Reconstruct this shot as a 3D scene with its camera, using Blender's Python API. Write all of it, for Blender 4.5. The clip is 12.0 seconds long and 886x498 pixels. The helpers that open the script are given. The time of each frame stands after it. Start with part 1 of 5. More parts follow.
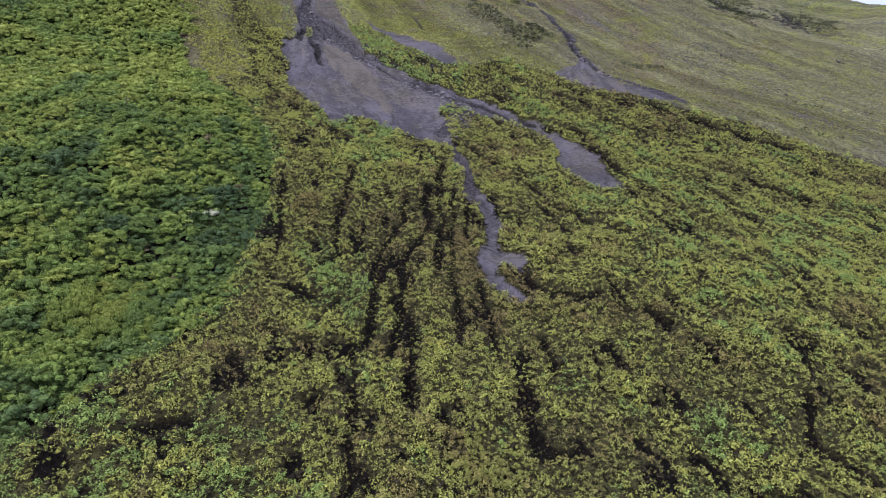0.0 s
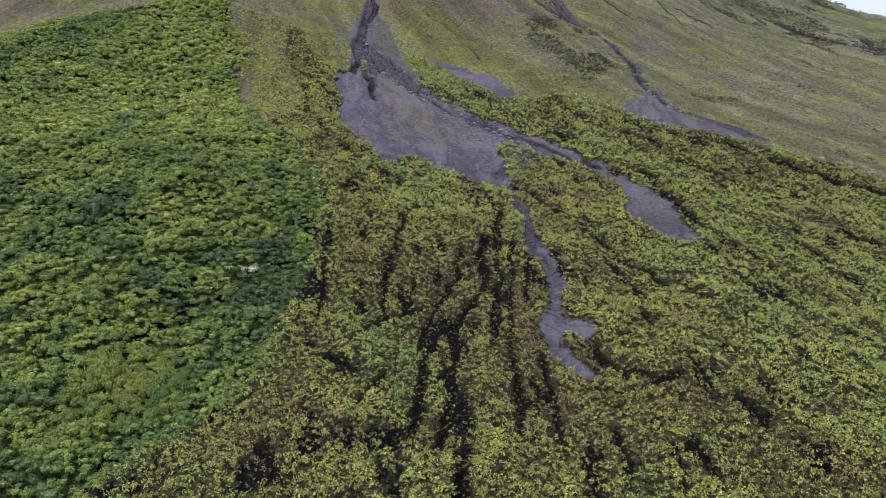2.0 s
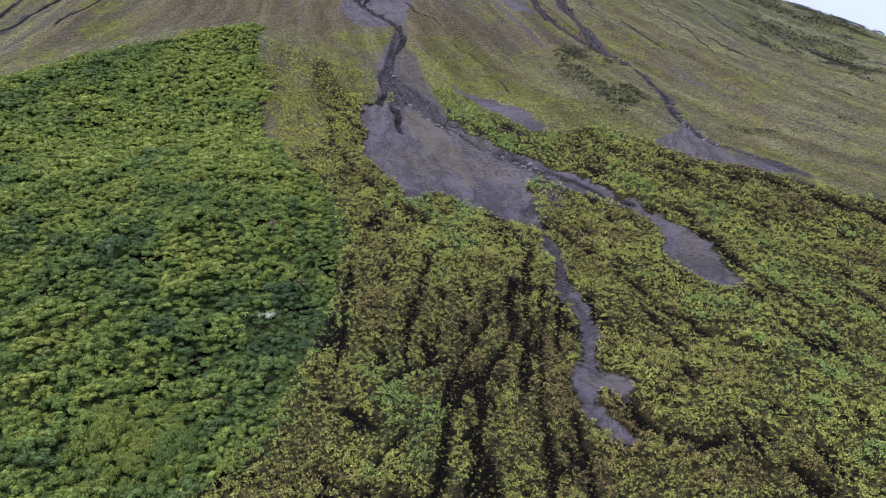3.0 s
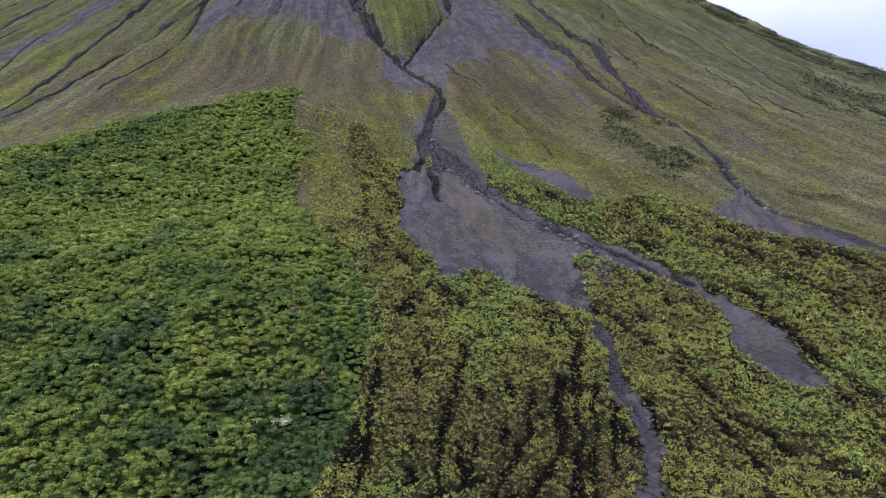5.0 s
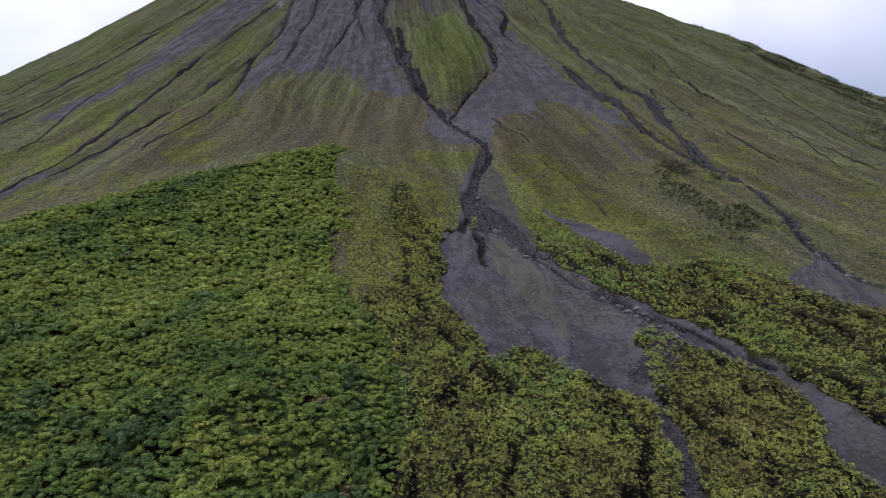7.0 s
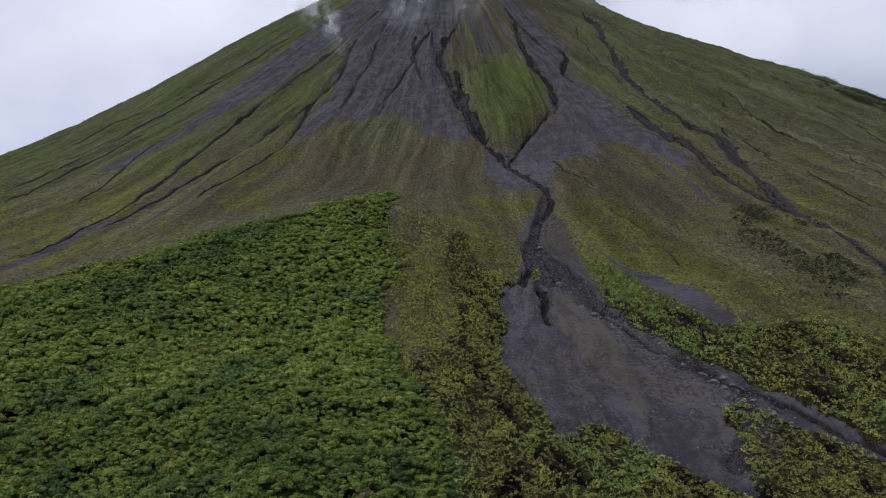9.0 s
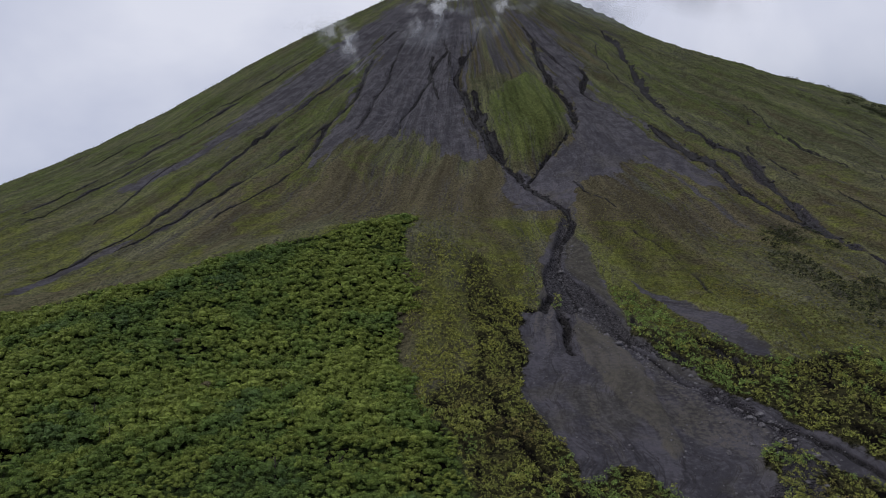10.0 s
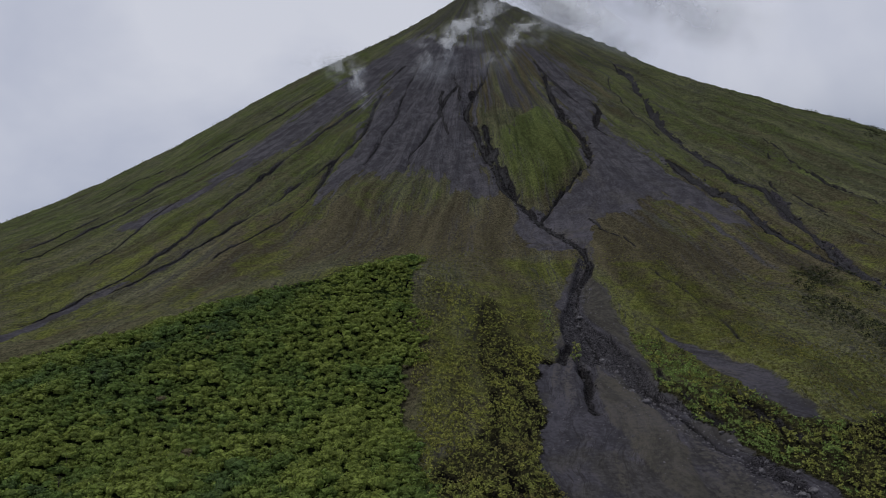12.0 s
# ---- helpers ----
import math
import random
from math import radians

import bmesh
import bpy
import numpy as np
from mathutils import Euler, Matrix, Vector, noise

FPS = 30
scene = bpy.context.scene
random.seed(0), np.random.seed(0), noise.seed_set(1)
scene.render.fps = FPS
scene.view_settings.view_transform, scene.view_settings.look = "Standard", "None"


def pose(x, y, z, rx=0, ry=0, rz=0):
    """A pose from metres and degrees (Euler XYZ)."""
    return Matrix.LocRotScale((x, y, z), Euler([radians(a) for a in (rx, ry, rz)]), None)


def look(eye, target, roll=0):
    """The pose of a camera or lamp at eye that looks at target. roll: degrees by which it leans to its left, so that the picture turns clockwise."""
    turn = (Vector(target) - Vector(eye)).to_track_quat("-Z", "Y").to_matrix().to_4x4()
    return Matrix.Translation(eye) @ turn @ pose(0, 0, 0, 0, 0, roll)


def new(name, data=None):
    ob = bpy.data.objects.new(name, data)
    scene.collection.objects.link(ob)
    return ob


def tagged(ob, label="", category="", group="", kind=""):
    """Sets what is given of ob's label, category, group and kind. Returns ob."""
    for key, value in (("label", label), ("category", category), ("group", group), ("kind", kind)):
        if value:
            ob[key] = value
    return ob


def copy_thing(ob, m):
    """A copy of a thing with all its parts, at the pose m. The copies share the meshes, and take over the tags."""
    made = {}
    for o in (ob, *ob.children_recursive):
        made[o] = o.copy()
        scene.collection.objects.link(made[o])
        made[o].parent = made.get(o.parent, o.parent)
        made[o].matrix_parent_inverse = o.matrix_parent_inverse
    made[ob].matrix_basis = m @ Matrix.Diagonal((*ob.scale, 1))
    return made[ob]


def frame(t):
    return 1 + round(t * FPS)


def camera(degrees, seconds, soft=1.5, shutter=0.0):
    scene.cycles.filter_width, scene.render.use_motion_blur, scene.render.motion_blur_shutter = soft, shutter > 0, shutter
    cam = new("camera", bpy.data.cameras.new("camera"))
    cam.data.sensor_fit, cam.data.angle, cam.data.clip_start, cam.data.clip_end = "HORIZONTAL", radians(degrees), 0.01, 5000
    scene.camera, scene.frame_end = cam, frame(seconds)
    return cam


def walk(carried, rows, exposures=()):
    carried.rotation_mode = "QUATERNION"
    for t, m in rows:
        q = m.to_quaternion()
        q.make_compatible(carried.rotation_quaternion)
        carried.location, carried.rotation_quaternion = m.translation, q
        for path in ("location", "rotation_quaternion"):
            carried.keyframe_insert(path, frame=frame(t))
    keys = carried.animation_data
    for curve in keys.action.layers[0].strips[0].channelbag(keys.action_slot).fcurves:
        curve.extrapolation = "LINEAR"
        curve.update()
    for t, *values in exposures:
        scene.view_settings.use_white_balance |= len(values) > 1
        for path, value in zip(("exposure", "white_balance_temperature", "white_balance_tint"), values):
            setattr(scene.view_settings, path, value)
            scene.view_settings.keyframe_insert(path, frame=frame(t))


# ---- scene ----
cam = camera(64.8, 12.0, soft=0.95)
ROWS = [
    (0, 0, 0, 200, -17.24, -12.97, 0),
    (0.5, 2.2, 8.94, 202.72, -16.17, -12.9, 0),
    (1, 4.39, 17.9, 205.46, -15.09, -12.81, 0),
    (1.5, 6.58, 26.9, 208.25, -13.92, -12.2, 0),
    (2, 8.76, 35.95, 211.09, -12.77, -11.18, 0),
    (2.5, 10.91, 45.07, 213.98, -11.64, -10.12, 0),
    (3, 13.02, 54.23, 216.91, -10.53, -9.07, 0),
    (5, 20.45, 91.73, 229.29, -7.22, -4.77, 0),
    (5.5, 21.81, 101.32, 232.55, -6.42, -3.73, 0),
    (6, 23.06, 110.94, 235.81, -5.6, -2.68, 0),
    (6.5, 24.19, 120.57, 239.04, -4.67, -1.72, 0),
    (7, 25.2, 130.2, 242.22, -3.45, -0.9, 0),
    (9, 26.81, 168.73, 253.95, 1.35, 2.34, 0),
    (9.5, 26.77, 178.35, 256.87, 2.29, 3.27, 0),
    (10, 26.68, 187.96, 259.78, 2.84, 3.86, 0),
    (10.5, 26.52, 197.58, 262.71, 3.08, 4.54, 0),
    (11, 26.32, 207.21, 265.66, 3.3, 5.31, 0),
    (11.5, 26.07, 216.84, 268.6, 3.49, 6.13, 0),
    (12, 25.8, 226.46, 271.53, 3.72, 6.59, 0),
]
EXPOSURES = [(0, 1.16, 6150, 21), (3, 1.1, 6150, 21), (5, 0.85, 6200, 19), (7, 0.33, 6300, 16), (9.5, -0.25, 6450, 12), (12, -0.6, 6500, 10)]
walk(cam, [(t, pose(x, y, z, 90 + pitch, roll, yaw)) for t, x, y, z, yaw, pitch, roll in ROWS], EXPOSURES)

# ---- sky and sun ----
SUN_ELEVATION, SUN_AZIMUTH = 60.0, 250.0
world = bpy.data.worlds.new("overcast_sky")
scene.world = world
world.use_nodes = True
wn, wl = world.node_tree.nodes, world.node_tree.links
wn.clear()
w_out = wn.new("ShaderNodeOutputWorld")
sky = wn.new("ShaderNodeTexSky")
sky.sky_type, sky.sun_disc = "NISHITA", False
sky.sun_elevation, sky.sun_rotation = radians(SUN_ELEVATION), radians(SUN_AZIMUTH)
bg_sky = wn.new("ShaderNodeBackground")
bg_sky.inputs["Strength"].default_value = 0.1
wl.new(sky.outputs[0], bg_sky.inputs["Color"])
cloud_noise = wn.new("ShaderNodeTexNoise")
cloud_noise.inputs["Scale"].default_value = 2.1
cloud_noise.inputs["Detail"].default_value = 5.0
cloud_noise.inputs["Roughness"].default_value = 0.5
cloud_noise.inputs["Distortion"].default_value = 0.5
cloud_ramp = wn.new("ShaderNodeValToRGB")
cloud_ramp.color_ramp.elements[0].position, cloud_ramp.color_ramp.elements[0].color = 0.36, (0.63, 0.68, 0.86, 1)
cloud_ramp.color_ramp.elements[1].position, cloud_ramp.color_ramp.elements[1].color = 0.64, (0.97, 1.0, 1.12, 1)
wl.new(cloud_noise.outputs[0], cloud_ramp.inputs[0])
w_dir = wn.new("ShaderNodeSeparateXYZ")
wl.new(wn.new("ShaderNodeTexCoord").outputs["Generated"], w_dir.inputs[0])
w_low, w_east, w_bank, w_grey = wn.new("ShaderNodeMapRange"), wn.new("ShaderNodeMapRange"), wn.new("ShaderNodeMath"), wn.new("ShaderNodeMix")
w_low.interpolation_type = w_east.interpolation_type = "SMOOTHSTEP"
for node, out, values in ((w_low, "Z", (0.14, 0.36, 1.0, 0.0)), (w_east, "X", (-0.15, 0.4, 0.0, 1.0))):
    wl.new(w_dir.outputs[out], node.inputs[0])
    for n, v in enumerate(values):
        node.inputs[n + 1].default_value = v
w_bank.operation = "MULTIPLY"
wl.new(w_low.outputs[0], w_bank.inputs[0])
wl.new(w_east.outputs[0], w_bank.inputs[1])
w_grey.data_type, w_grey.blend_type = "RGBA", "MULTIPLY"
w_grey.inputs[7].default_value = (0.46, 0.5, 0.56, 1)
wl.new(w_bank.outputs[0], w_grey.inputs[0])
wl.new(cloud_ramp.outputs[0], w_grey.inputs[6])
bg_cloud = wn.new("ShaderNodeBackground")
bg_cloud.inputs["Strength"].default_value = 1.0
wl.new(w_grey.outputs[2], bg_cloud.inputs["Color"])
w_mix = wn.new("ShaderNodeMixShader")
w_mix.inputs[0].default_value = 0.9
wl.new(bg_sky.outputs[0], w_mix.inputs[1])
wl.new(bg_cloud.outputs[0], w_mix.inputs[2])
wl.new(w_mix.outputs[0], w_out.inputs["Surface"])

sun = new("sun", bpy.data.lights.new("sun", "SUN"))
sun.data.energy, sun.data.angle, sun.data.color = 2.0, radians(12), (0.98, 0.96, 0.9)
_a, _e = radians(SUN_AZIMUTH), radians(SUN_ELEVATION)
sun.matrix_world = look(Vector((math.sin(_a) * math.cos(_e), math.cos(_a) * math.cos(_e), math.sin(_e))) * 900, (0, 0, 0))


# ---- materials ----
class Nodes:
    """A small builder for node materials."""

    def __init__(self, name):
        self.mat = bpy.data.materials.new(name)
        self.mat.use_nodes = True
        self.n, self.l = self.mat.node_tree.nodes, self.mat.node_tree.links
        self.bsdf = self.n["Principled BSDF"]
        self.out = self.n["Material Output"]

    def put(self, socket, value):
        if hasattr(value, "is_linked") or hasattr(value, "links"):
            self.l.new(value, socket)
        else:
            socket.default_value = value

    def attr(self, name):
        a = self.n.new("ShaderNodeAttribute")
        a.attribute_name = name
        return a.outputs["Fac"]

    def math(self, op, a, b=0.0, clamp=False):
        m = self.n.new("ShaderNodeMath")
        m.operation, m.use_clamp = op, clamp
        self.put(m.inputs[0], a)
        self.put(m.inputs[1], b)
        return m.outputs[0]

    def noise(self, scale, detail=4.0, rough=0.55, vector=None):
        t = self.n.new("ShaderNodeTexNoise")
        t.inputs["Scale"].default_value, t.inputs["Detail"].default_value, t.inputs["Roughness"].default_value = scale, detail, rough
        if vector is None:
            vector = self.n.new("ShaderNodeTexCoord").outputs["Object"]
        self.l.new(vector, t.inputs["Vector"])
        return t.outputs[0]

    def span(self, value, low, high, to_low=0.0, to_high=1.0):
        r = self.n.new("ShaderNodeMapRange")
        r.interpolation_type = "SMOOTHSTEP"
        self.put(r.inputs[0], value)
        for i, v in enumerate((low, high, to_low, to_high)):
            r.inputs[i + 1].default_value = v
        return r.outputs[0]

    def mix(self, fac, a, b, blend="MIX"):
        m = self.n.new("ShaderNodeMix")
        m.data_type, m.blend_type = "RGBA", blend
        self.put(m.inputs[0], fac)
        self.put(m.inputs[6], a if not isinstance(a, tuple) else (*a, 1))
        self.put(m.inputs[7], b if not isinstance(b, tuple) else (*b, 1))
        return m.outputs[2]

    def bump(self, height, strength, distance):
        b = self.n.new("ShaderNodeBump")
        b.inputs["Strength"].default_value, b.inputs["Distance"].default_value = strength, distance
        self.l.new(height, b.inputs["Height"])
        self.l.new(b.outputs[0], self.bsdf.inputs["Normal"])

    def done(self, color, rough=0.9, spec=0.2):
        self.put(self.bsdf.inputs["Base Color"], color)
        self.put(self.bsdf.inputs["Roughness"], rough)
        self.bsdf.inputs["Specular IOR Level"].default_value = spec
        return self.mat


def ground_material():
    m = Nodes("slope_ground")
    comb = m.n.new("ShaderNodeCombineXYZ")
    m.l.new(m.attr("across"), comb.inputs[0])
    m.l.new(m.attr("down"), comb.inputs[1])
    fall = comb.outputs[0]

    slow = m.n.new("ShaderNodeCombineXYZ")
    m.l.new(m.attr("across"), slow.inputs[0])
    m.l.new(m.math("MULTIPLY", m.attr("down"), 4.5), slow.inputs[1])
    drift = m.noise(0.05, 6, 0.62, slow.outputs[0])
    drift_wide = m.noise(0.012, 4, 0.55, slow.outputs[0])

    flow = m.n.new("ShaderNodeCombineXYZ")
    m.l.new(m.attr("spread"), flow.inputs[0])
    m.l.new(m.attr("run"), flow.inputs[1])
    flow = flow.outputs[0]

    def about(v, k):
        return m.math("MULTIPLY", m.math("SUBTRACT", v, 0.5), k)

    fine = m.noise(0.35, 6, 0.68)
    grit = m.noise(1.4, 4, 0.7)
    mid = m.noise(0.06, 5, 0.6)
    wide = m.noise(0.012, 4, 0.55)
    streak = m.noise(0.05, 6, 0.6, fall)
    streak_fine = m.noise(0.22, 5, 0.65, fall)
    rill = m.math("MINIMUM", m.math("ABSOLUTE", m.math("SUBTRACT", m.noise(0.06, 3, 0.6, fall), 0.5)), m.math("ABSOLUTE", m.math("SUBTRACT", m.noise(0.11, 4, 0.6, fall), 0.48)))
    # grass: brown, olive and fresh green, in tufts
    tufts = m.span(m.math("ADD", m.math("MULTIPLY", fine, 0.55), m.math("MULTIPLY", grit, 0.45)), 0.43, 0.57)
    brown = m.mix(tufts, (0.047, 0.041, 0.025), (0.139, 0.123, 0.074))
    olive = m.mix(tufts, (0.046, 0.048, 0.027), (0.158, 0.157, 0.088))
    olive = m.mix(m.math("MULTIPLY", m.attr("high"), 0.72), olive, m.mix(m.span(m.math("ADD", m.math("MULTIPLY", drift, 0.4), m.math("MULTIPLY", drift_wide, 0.6)), 0.43, 0.56), m.mix(tufts, (0.031, 0.039, 0.022), (0.072, 0.083, 0.044)), m.mix(tufts, (0.062, 0.072, 0.032), (0.145, 0.156, 0.074))))
    olive = m.mix(m.span(m.math("ADD", m.math("MULTIPLY", streak, 0.5), m.math("MULTIPLY", mid, 0.5)), 0.42, 0.62, 0.0, 0.6), olive, m.mix(tufts, (0.05, 0.048, 0.028), (0.156, 0.15, 0.083)))
    brown = m.mix(m.span(mid, 0.45, 0.62, 0.0, 0.5), brown, (0.05, 0.042, 0.028))
    fresh = m.mix(tufts, (0.048, 0.058, 0.011), (0.145, 0.16, 0.032))
    fresh = m.mix(m.attr("high"), fresh, m.mix(tufts, (0.036, 0.05, 0.014), (0.1, 0.13, 0.036)))
    green = m.math("ADD", m.attr("green"), m.math("ADD", about(drift_wide, 2.4), m.math("ADD", about(drift, 1.6), about(streak, 1.6))))
    col = m.mix(m.span(green, 0.15, 0.85), brown, olive)
    lush = m.math("ADD", m.attr("lush"), m.math("ADD", about(mid, 48.0), about(fine, 22.0)))
    col = m.mix(m.span(lush, -6.0, 12.0, 0.0, 0.75), col, fresh)
    # paler and darker growth in streaks down the fall line
    growth = m.span(m.math("ADD", m.math("MULTIPLY", m.noise(0.04, 6, 0.65, fall), 0.7), m.math("MULTIPLY", mid, 0.3)), 0.38, 0.62, 0.68, 1.3)
    col = m.mix(1.0, col, growth, "MULTIPLY")
    # bare ash between the tufts of the upper slope
    thin = m.math("ADD", m.attr("bare"), m.math("ADD", about(streak, 2.6), about(fine, 0.5)))
    ash_fine = m.mix(m.span(m.math("ADD", m.math("MULTIPLY", streak_fine, 0.3), m.math("MULTIPLY", fine, 0.7)), 0.36, 0.64), (0.042, 0.04, 0.045), (0.105, 0.1, 0.11))
    blotch = m.math("ADD", m.math("MULTIPLY", drift, 0.3), m.math("ADD", m.math("MULTIPLY", streak, 0.25), m.math("MULTIPLY", mid, 0.45)))
    fibre = m.noise(0.1, 6, 0.72, fall)
    grain = m.span(m.math("ADD", m.math("MULTIPLY", fine, 0.8), m.math("MULTIPLY", streak_fine, 0.2)), 0.4, 0.6)
    ash_high = m.mix(m.span(blotch, 0.43, 0.58), m.mix(grain, (0.044, 0.042, 0.049), (0.078, 0.075, 0.085)), m.mix(grain, (0.086, 0.083, 0.094), (0.14, 0.134, 0.147)))
    ash_high = m.mix(m.span(m.math("ABSOLUTE", m.math("SUBTRACT", fibre, 0.5)), 0.0, 0.018, 0.55, 0.0), ash_high, (0.022, 0.021, 0.024))
    wash = m.noise(0.09, 6, 0.65, flow)
    mottle = m.math("ADD", m.math("MULTIPLY", mid, 0.25), m.math("ADD", m.math("MULTIPLY", fine, 0.35), m.math("MULTIPLY", wash, 0.4)))
    ash_low = m.mix(m.span(mottle, 0.42, 0.59), (0.054, 0.052, 0.061), (0.11, 0.104, 0.121))
    thread = m.math("ABSOLUTE", m.math("SUBTRACT", m.noise(0.035, 5, 0.6, flow), 0.5))
    ash_low = m.mix(m.span(thread, 0.0, 0.012, 0.6, 0.0), ash_low, (0.027, 0.026, 0.029))
    braid = m.math("ABSOLUTE", m.math("SUBTRACT", m.noise(0.075, 5, 0.65, flow), 0.5))
    ash_low = m.mix(m.span(braid, 0.0, 0.012, 0.6, 0.0), ash_low, (0.034, 0.031, 0.031))
    ash_low = m.mix(m.math("MULTIPLY", m.span(m.noise(0.05, 5, 0.6, flow), 0.52, 0.62), m.span(fine, 0.4, 0.6)), ash_low, (0.118, 0.108, 0.1))
    ash_low = m.mix(m.span(m.noise(0.7, 2, 0.5), 0.66, 0.74, 0.0, 0.7), ash_low, (0.15, 0.145, 0.15))
    ash = m.mix(m.attr("high"), ash_low, ash_high)
    ash = m.mix(m.math("MULTIPLY", m.span(m.math("ADD", m.attr("pale"), about(fine, 5.0)), -1.0, 1.5), m.span(m.math("ADD", m.math("MULTIPLY", wash, 0.5), m.math("MULTIPLY", fine, 0.5)), 0.36, 0.6, 0.3, 0.8)), ash, (0.12, 0.11, 0.09))
    earthy = m.math("MAXIMUM", m.span(m.math("ADD", m.attr("bank"), about(fine, 4.0)), -2.0, 4.0, 0.0, 0.75), m.span(m.noise(0.022, 4, 0.55), 0.5, 0.62, 0.0, 0.45))
    earthy = m.math("MULTIPLY", earthy, m.math("SUBTRACT", 1.0, m.attr("high")))
    ash = m.mix(earthy, ash, m.mix(m.span(mottle, 0.42, 0.58), (0.05, 0.047, 0.036), (0.105, 0.097, 0.074)))
    ash = m.mix(m.span(grit, 0.45, 0.75, 0.0, 0.55), ash, (0.05, 0.047, 0.054))
    ash = m.mix(m.math("MULTIPLY", m.math("MULTIPLY", m.span(rill, 0.0, 0.011, 0.7, 0.0), m.span(mid, 0.44, 0.56)), m.math("ADD", m.math("MULTIPLY", m.attr("high"), 0.85), 0.05)), ash, (0.028, 0.027, 0.031))
    col = m.mix(m.span(thin, 0.4, 0.8), col, ash_fine)
    scar = m.math("MULTIPLY", m.span(rill, 0.0, 0.02, 0.8, 0.0), m.span(drift_wide, 0.43, 0.53))
    col = m.mix(scar, col, m.mix(m.span(fine, 0.4, 0.6), (0.036, 0.033, 0.032), (0.088, 0.083, 0.083)))
    # dark soil below the scrub; its near-black also paints the shade between shrubs
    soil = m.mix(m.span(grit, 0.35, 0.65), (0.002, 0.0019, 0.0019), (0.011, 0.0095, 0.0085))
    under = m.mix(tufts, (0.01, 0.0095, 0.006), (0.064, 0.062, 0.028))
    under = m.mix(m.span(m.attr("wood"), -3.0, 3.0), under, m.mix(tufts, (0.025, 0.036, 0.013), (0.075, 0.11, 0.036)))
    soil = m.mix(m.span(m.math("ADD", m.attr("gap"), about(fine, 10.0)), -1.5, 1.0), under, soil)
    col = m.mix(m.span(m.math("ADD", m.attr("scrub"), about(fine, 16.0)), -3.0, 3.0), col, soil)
    # ash tongues
    edge = m.math("ADD", m.attr("ash"), m.math("ADD", about(fine, 8.0), about(mid, 14.0)))
    edge = m.math("ADD", edge, m.math("MULTIPLY", m.math("ADD", about(streak, 90.0), m.math("ADD", about(drift, 130.0), about(fine, 25.0))), m.attr("high")))
    col = m.mix(m.span(edge, -1.0, 1.2), col, ash)
    rub = m.math("ADD", m.attr("rubble"), about(fine, 16.0))
    rubble = m.mix(m.span(m.math("ADD", m.math("MULTIPLY", grit, 0.65), m.math("MULTIPLY", fine, 0.35)), 0.4, 0.6), (0.009, 0.0085, 0.01), (0.078, 0.073, 0.083))
    col = m.mix(m.span(rub, -1.0, 1.5), col, rubble)
    channel = m.mix(m.span(m.math("ADD", m.math("MULTIPLY", grit, 0.6), m.math("MULTIPLY", fine, 0.4)), 0.42, 0.62), (0.012, 0.0115, 0.013), (0.11, 0.104, 0.114))
    col = m.mix(m.span(m.math("ADD", m.attr("cut"), about(fine, 2.5)), -0.6, 0.6), col, channel)
    # eroded gullies with dark rock, its colour deepened for shade down in the cut
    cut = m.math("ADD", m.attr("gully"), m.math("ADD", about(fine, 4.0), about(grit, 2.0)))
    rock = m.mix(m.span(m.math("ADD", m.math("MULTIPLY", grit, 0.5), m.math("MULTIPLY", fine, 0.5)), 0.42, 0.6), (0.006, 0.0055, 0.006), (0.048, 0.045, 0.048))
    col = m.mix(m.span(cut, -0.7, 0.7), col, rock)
    tall = m.math("ADD", m.math("MULTIPLY", m.attr("high"), 1.0), 0.8)
    h = m.math("ADD", m.math("MULTIPLY", fine, 1.3), m.math("ADD", m.math("MULTIPLY", streak_fine, tall), m.math("ADD", m.math("MULTIPLY", grit, 0.35), m.math("MULTIPLY", m.math("MULTIPLY", fibre, m.attr("high")), 2.0))))
    m.bump(h, 1.0, 2.0)
    return m.done(col, 1.0, 0.02)


def leaf_material(name, stops, per_object=False, low=0.5, grain_size=1.8, spread=(0.68, 1.34)):
    """Foliage: tone varies from plant to plant and from leaf to leaf."""
    m = Nodes(name)
    geo = m.n.new("ShaderNodeNewGeometry").outputs["Random Per Island"]
    if per_object:
        split = m.n.new("ShaderNodeSeparateColor")
        m.l.new(m.n.new("ShaderNodeObjectInfo").outputs["Color"], split.inputs[0])
        plant = split.outputs[0]
    else:
        plant = m.attr("tint")
    ramp = m.n.new("ShaderNodeValToRGB")
    e = ramp.color_ramp.elements
    e[0].position, e[0].color = stops[0][0], (*stops[0][1], 1)
    e[1].position, e[1].color = stops[-1][0], (*stops[-1][1], 1)
    for place, tone in stops[1:-1]:
        e.new(place).color = (*tone, 1)
    m.l.new(plant, ramp.inputs[0])
    grain = m.noise(grain_size, 3, 0.75)
    tone = m.math("MULTIPLY", m.span(geo, 0.0, 1.0, *spread), m.span(grain, 0.34, 0.66, low, 1.5))
    col = m.mix(1.0, ramp.outputs[0], tone, "MULTIPLY")
    m.bump(grain, 0.7, 0.5)
    m.done(col, 0.75, 0.12)
    tr = m.n.new("ShaderNodeBsdfTranslucent")
    m.l.new(col, tr.inputs["Color"])
    ms = m.n.new("ShaderNodeMixShader")
    ms.inputs[0].default_value = 0.25
    m.l.new(m.bsdf.outputs[0], ms.inputs[1])
    m.l.new(tr.outputs[0], ms.inputs[2])
    m.l.new(ms.outputs[0], m.out.inputs["Surface"])
    return m.mat


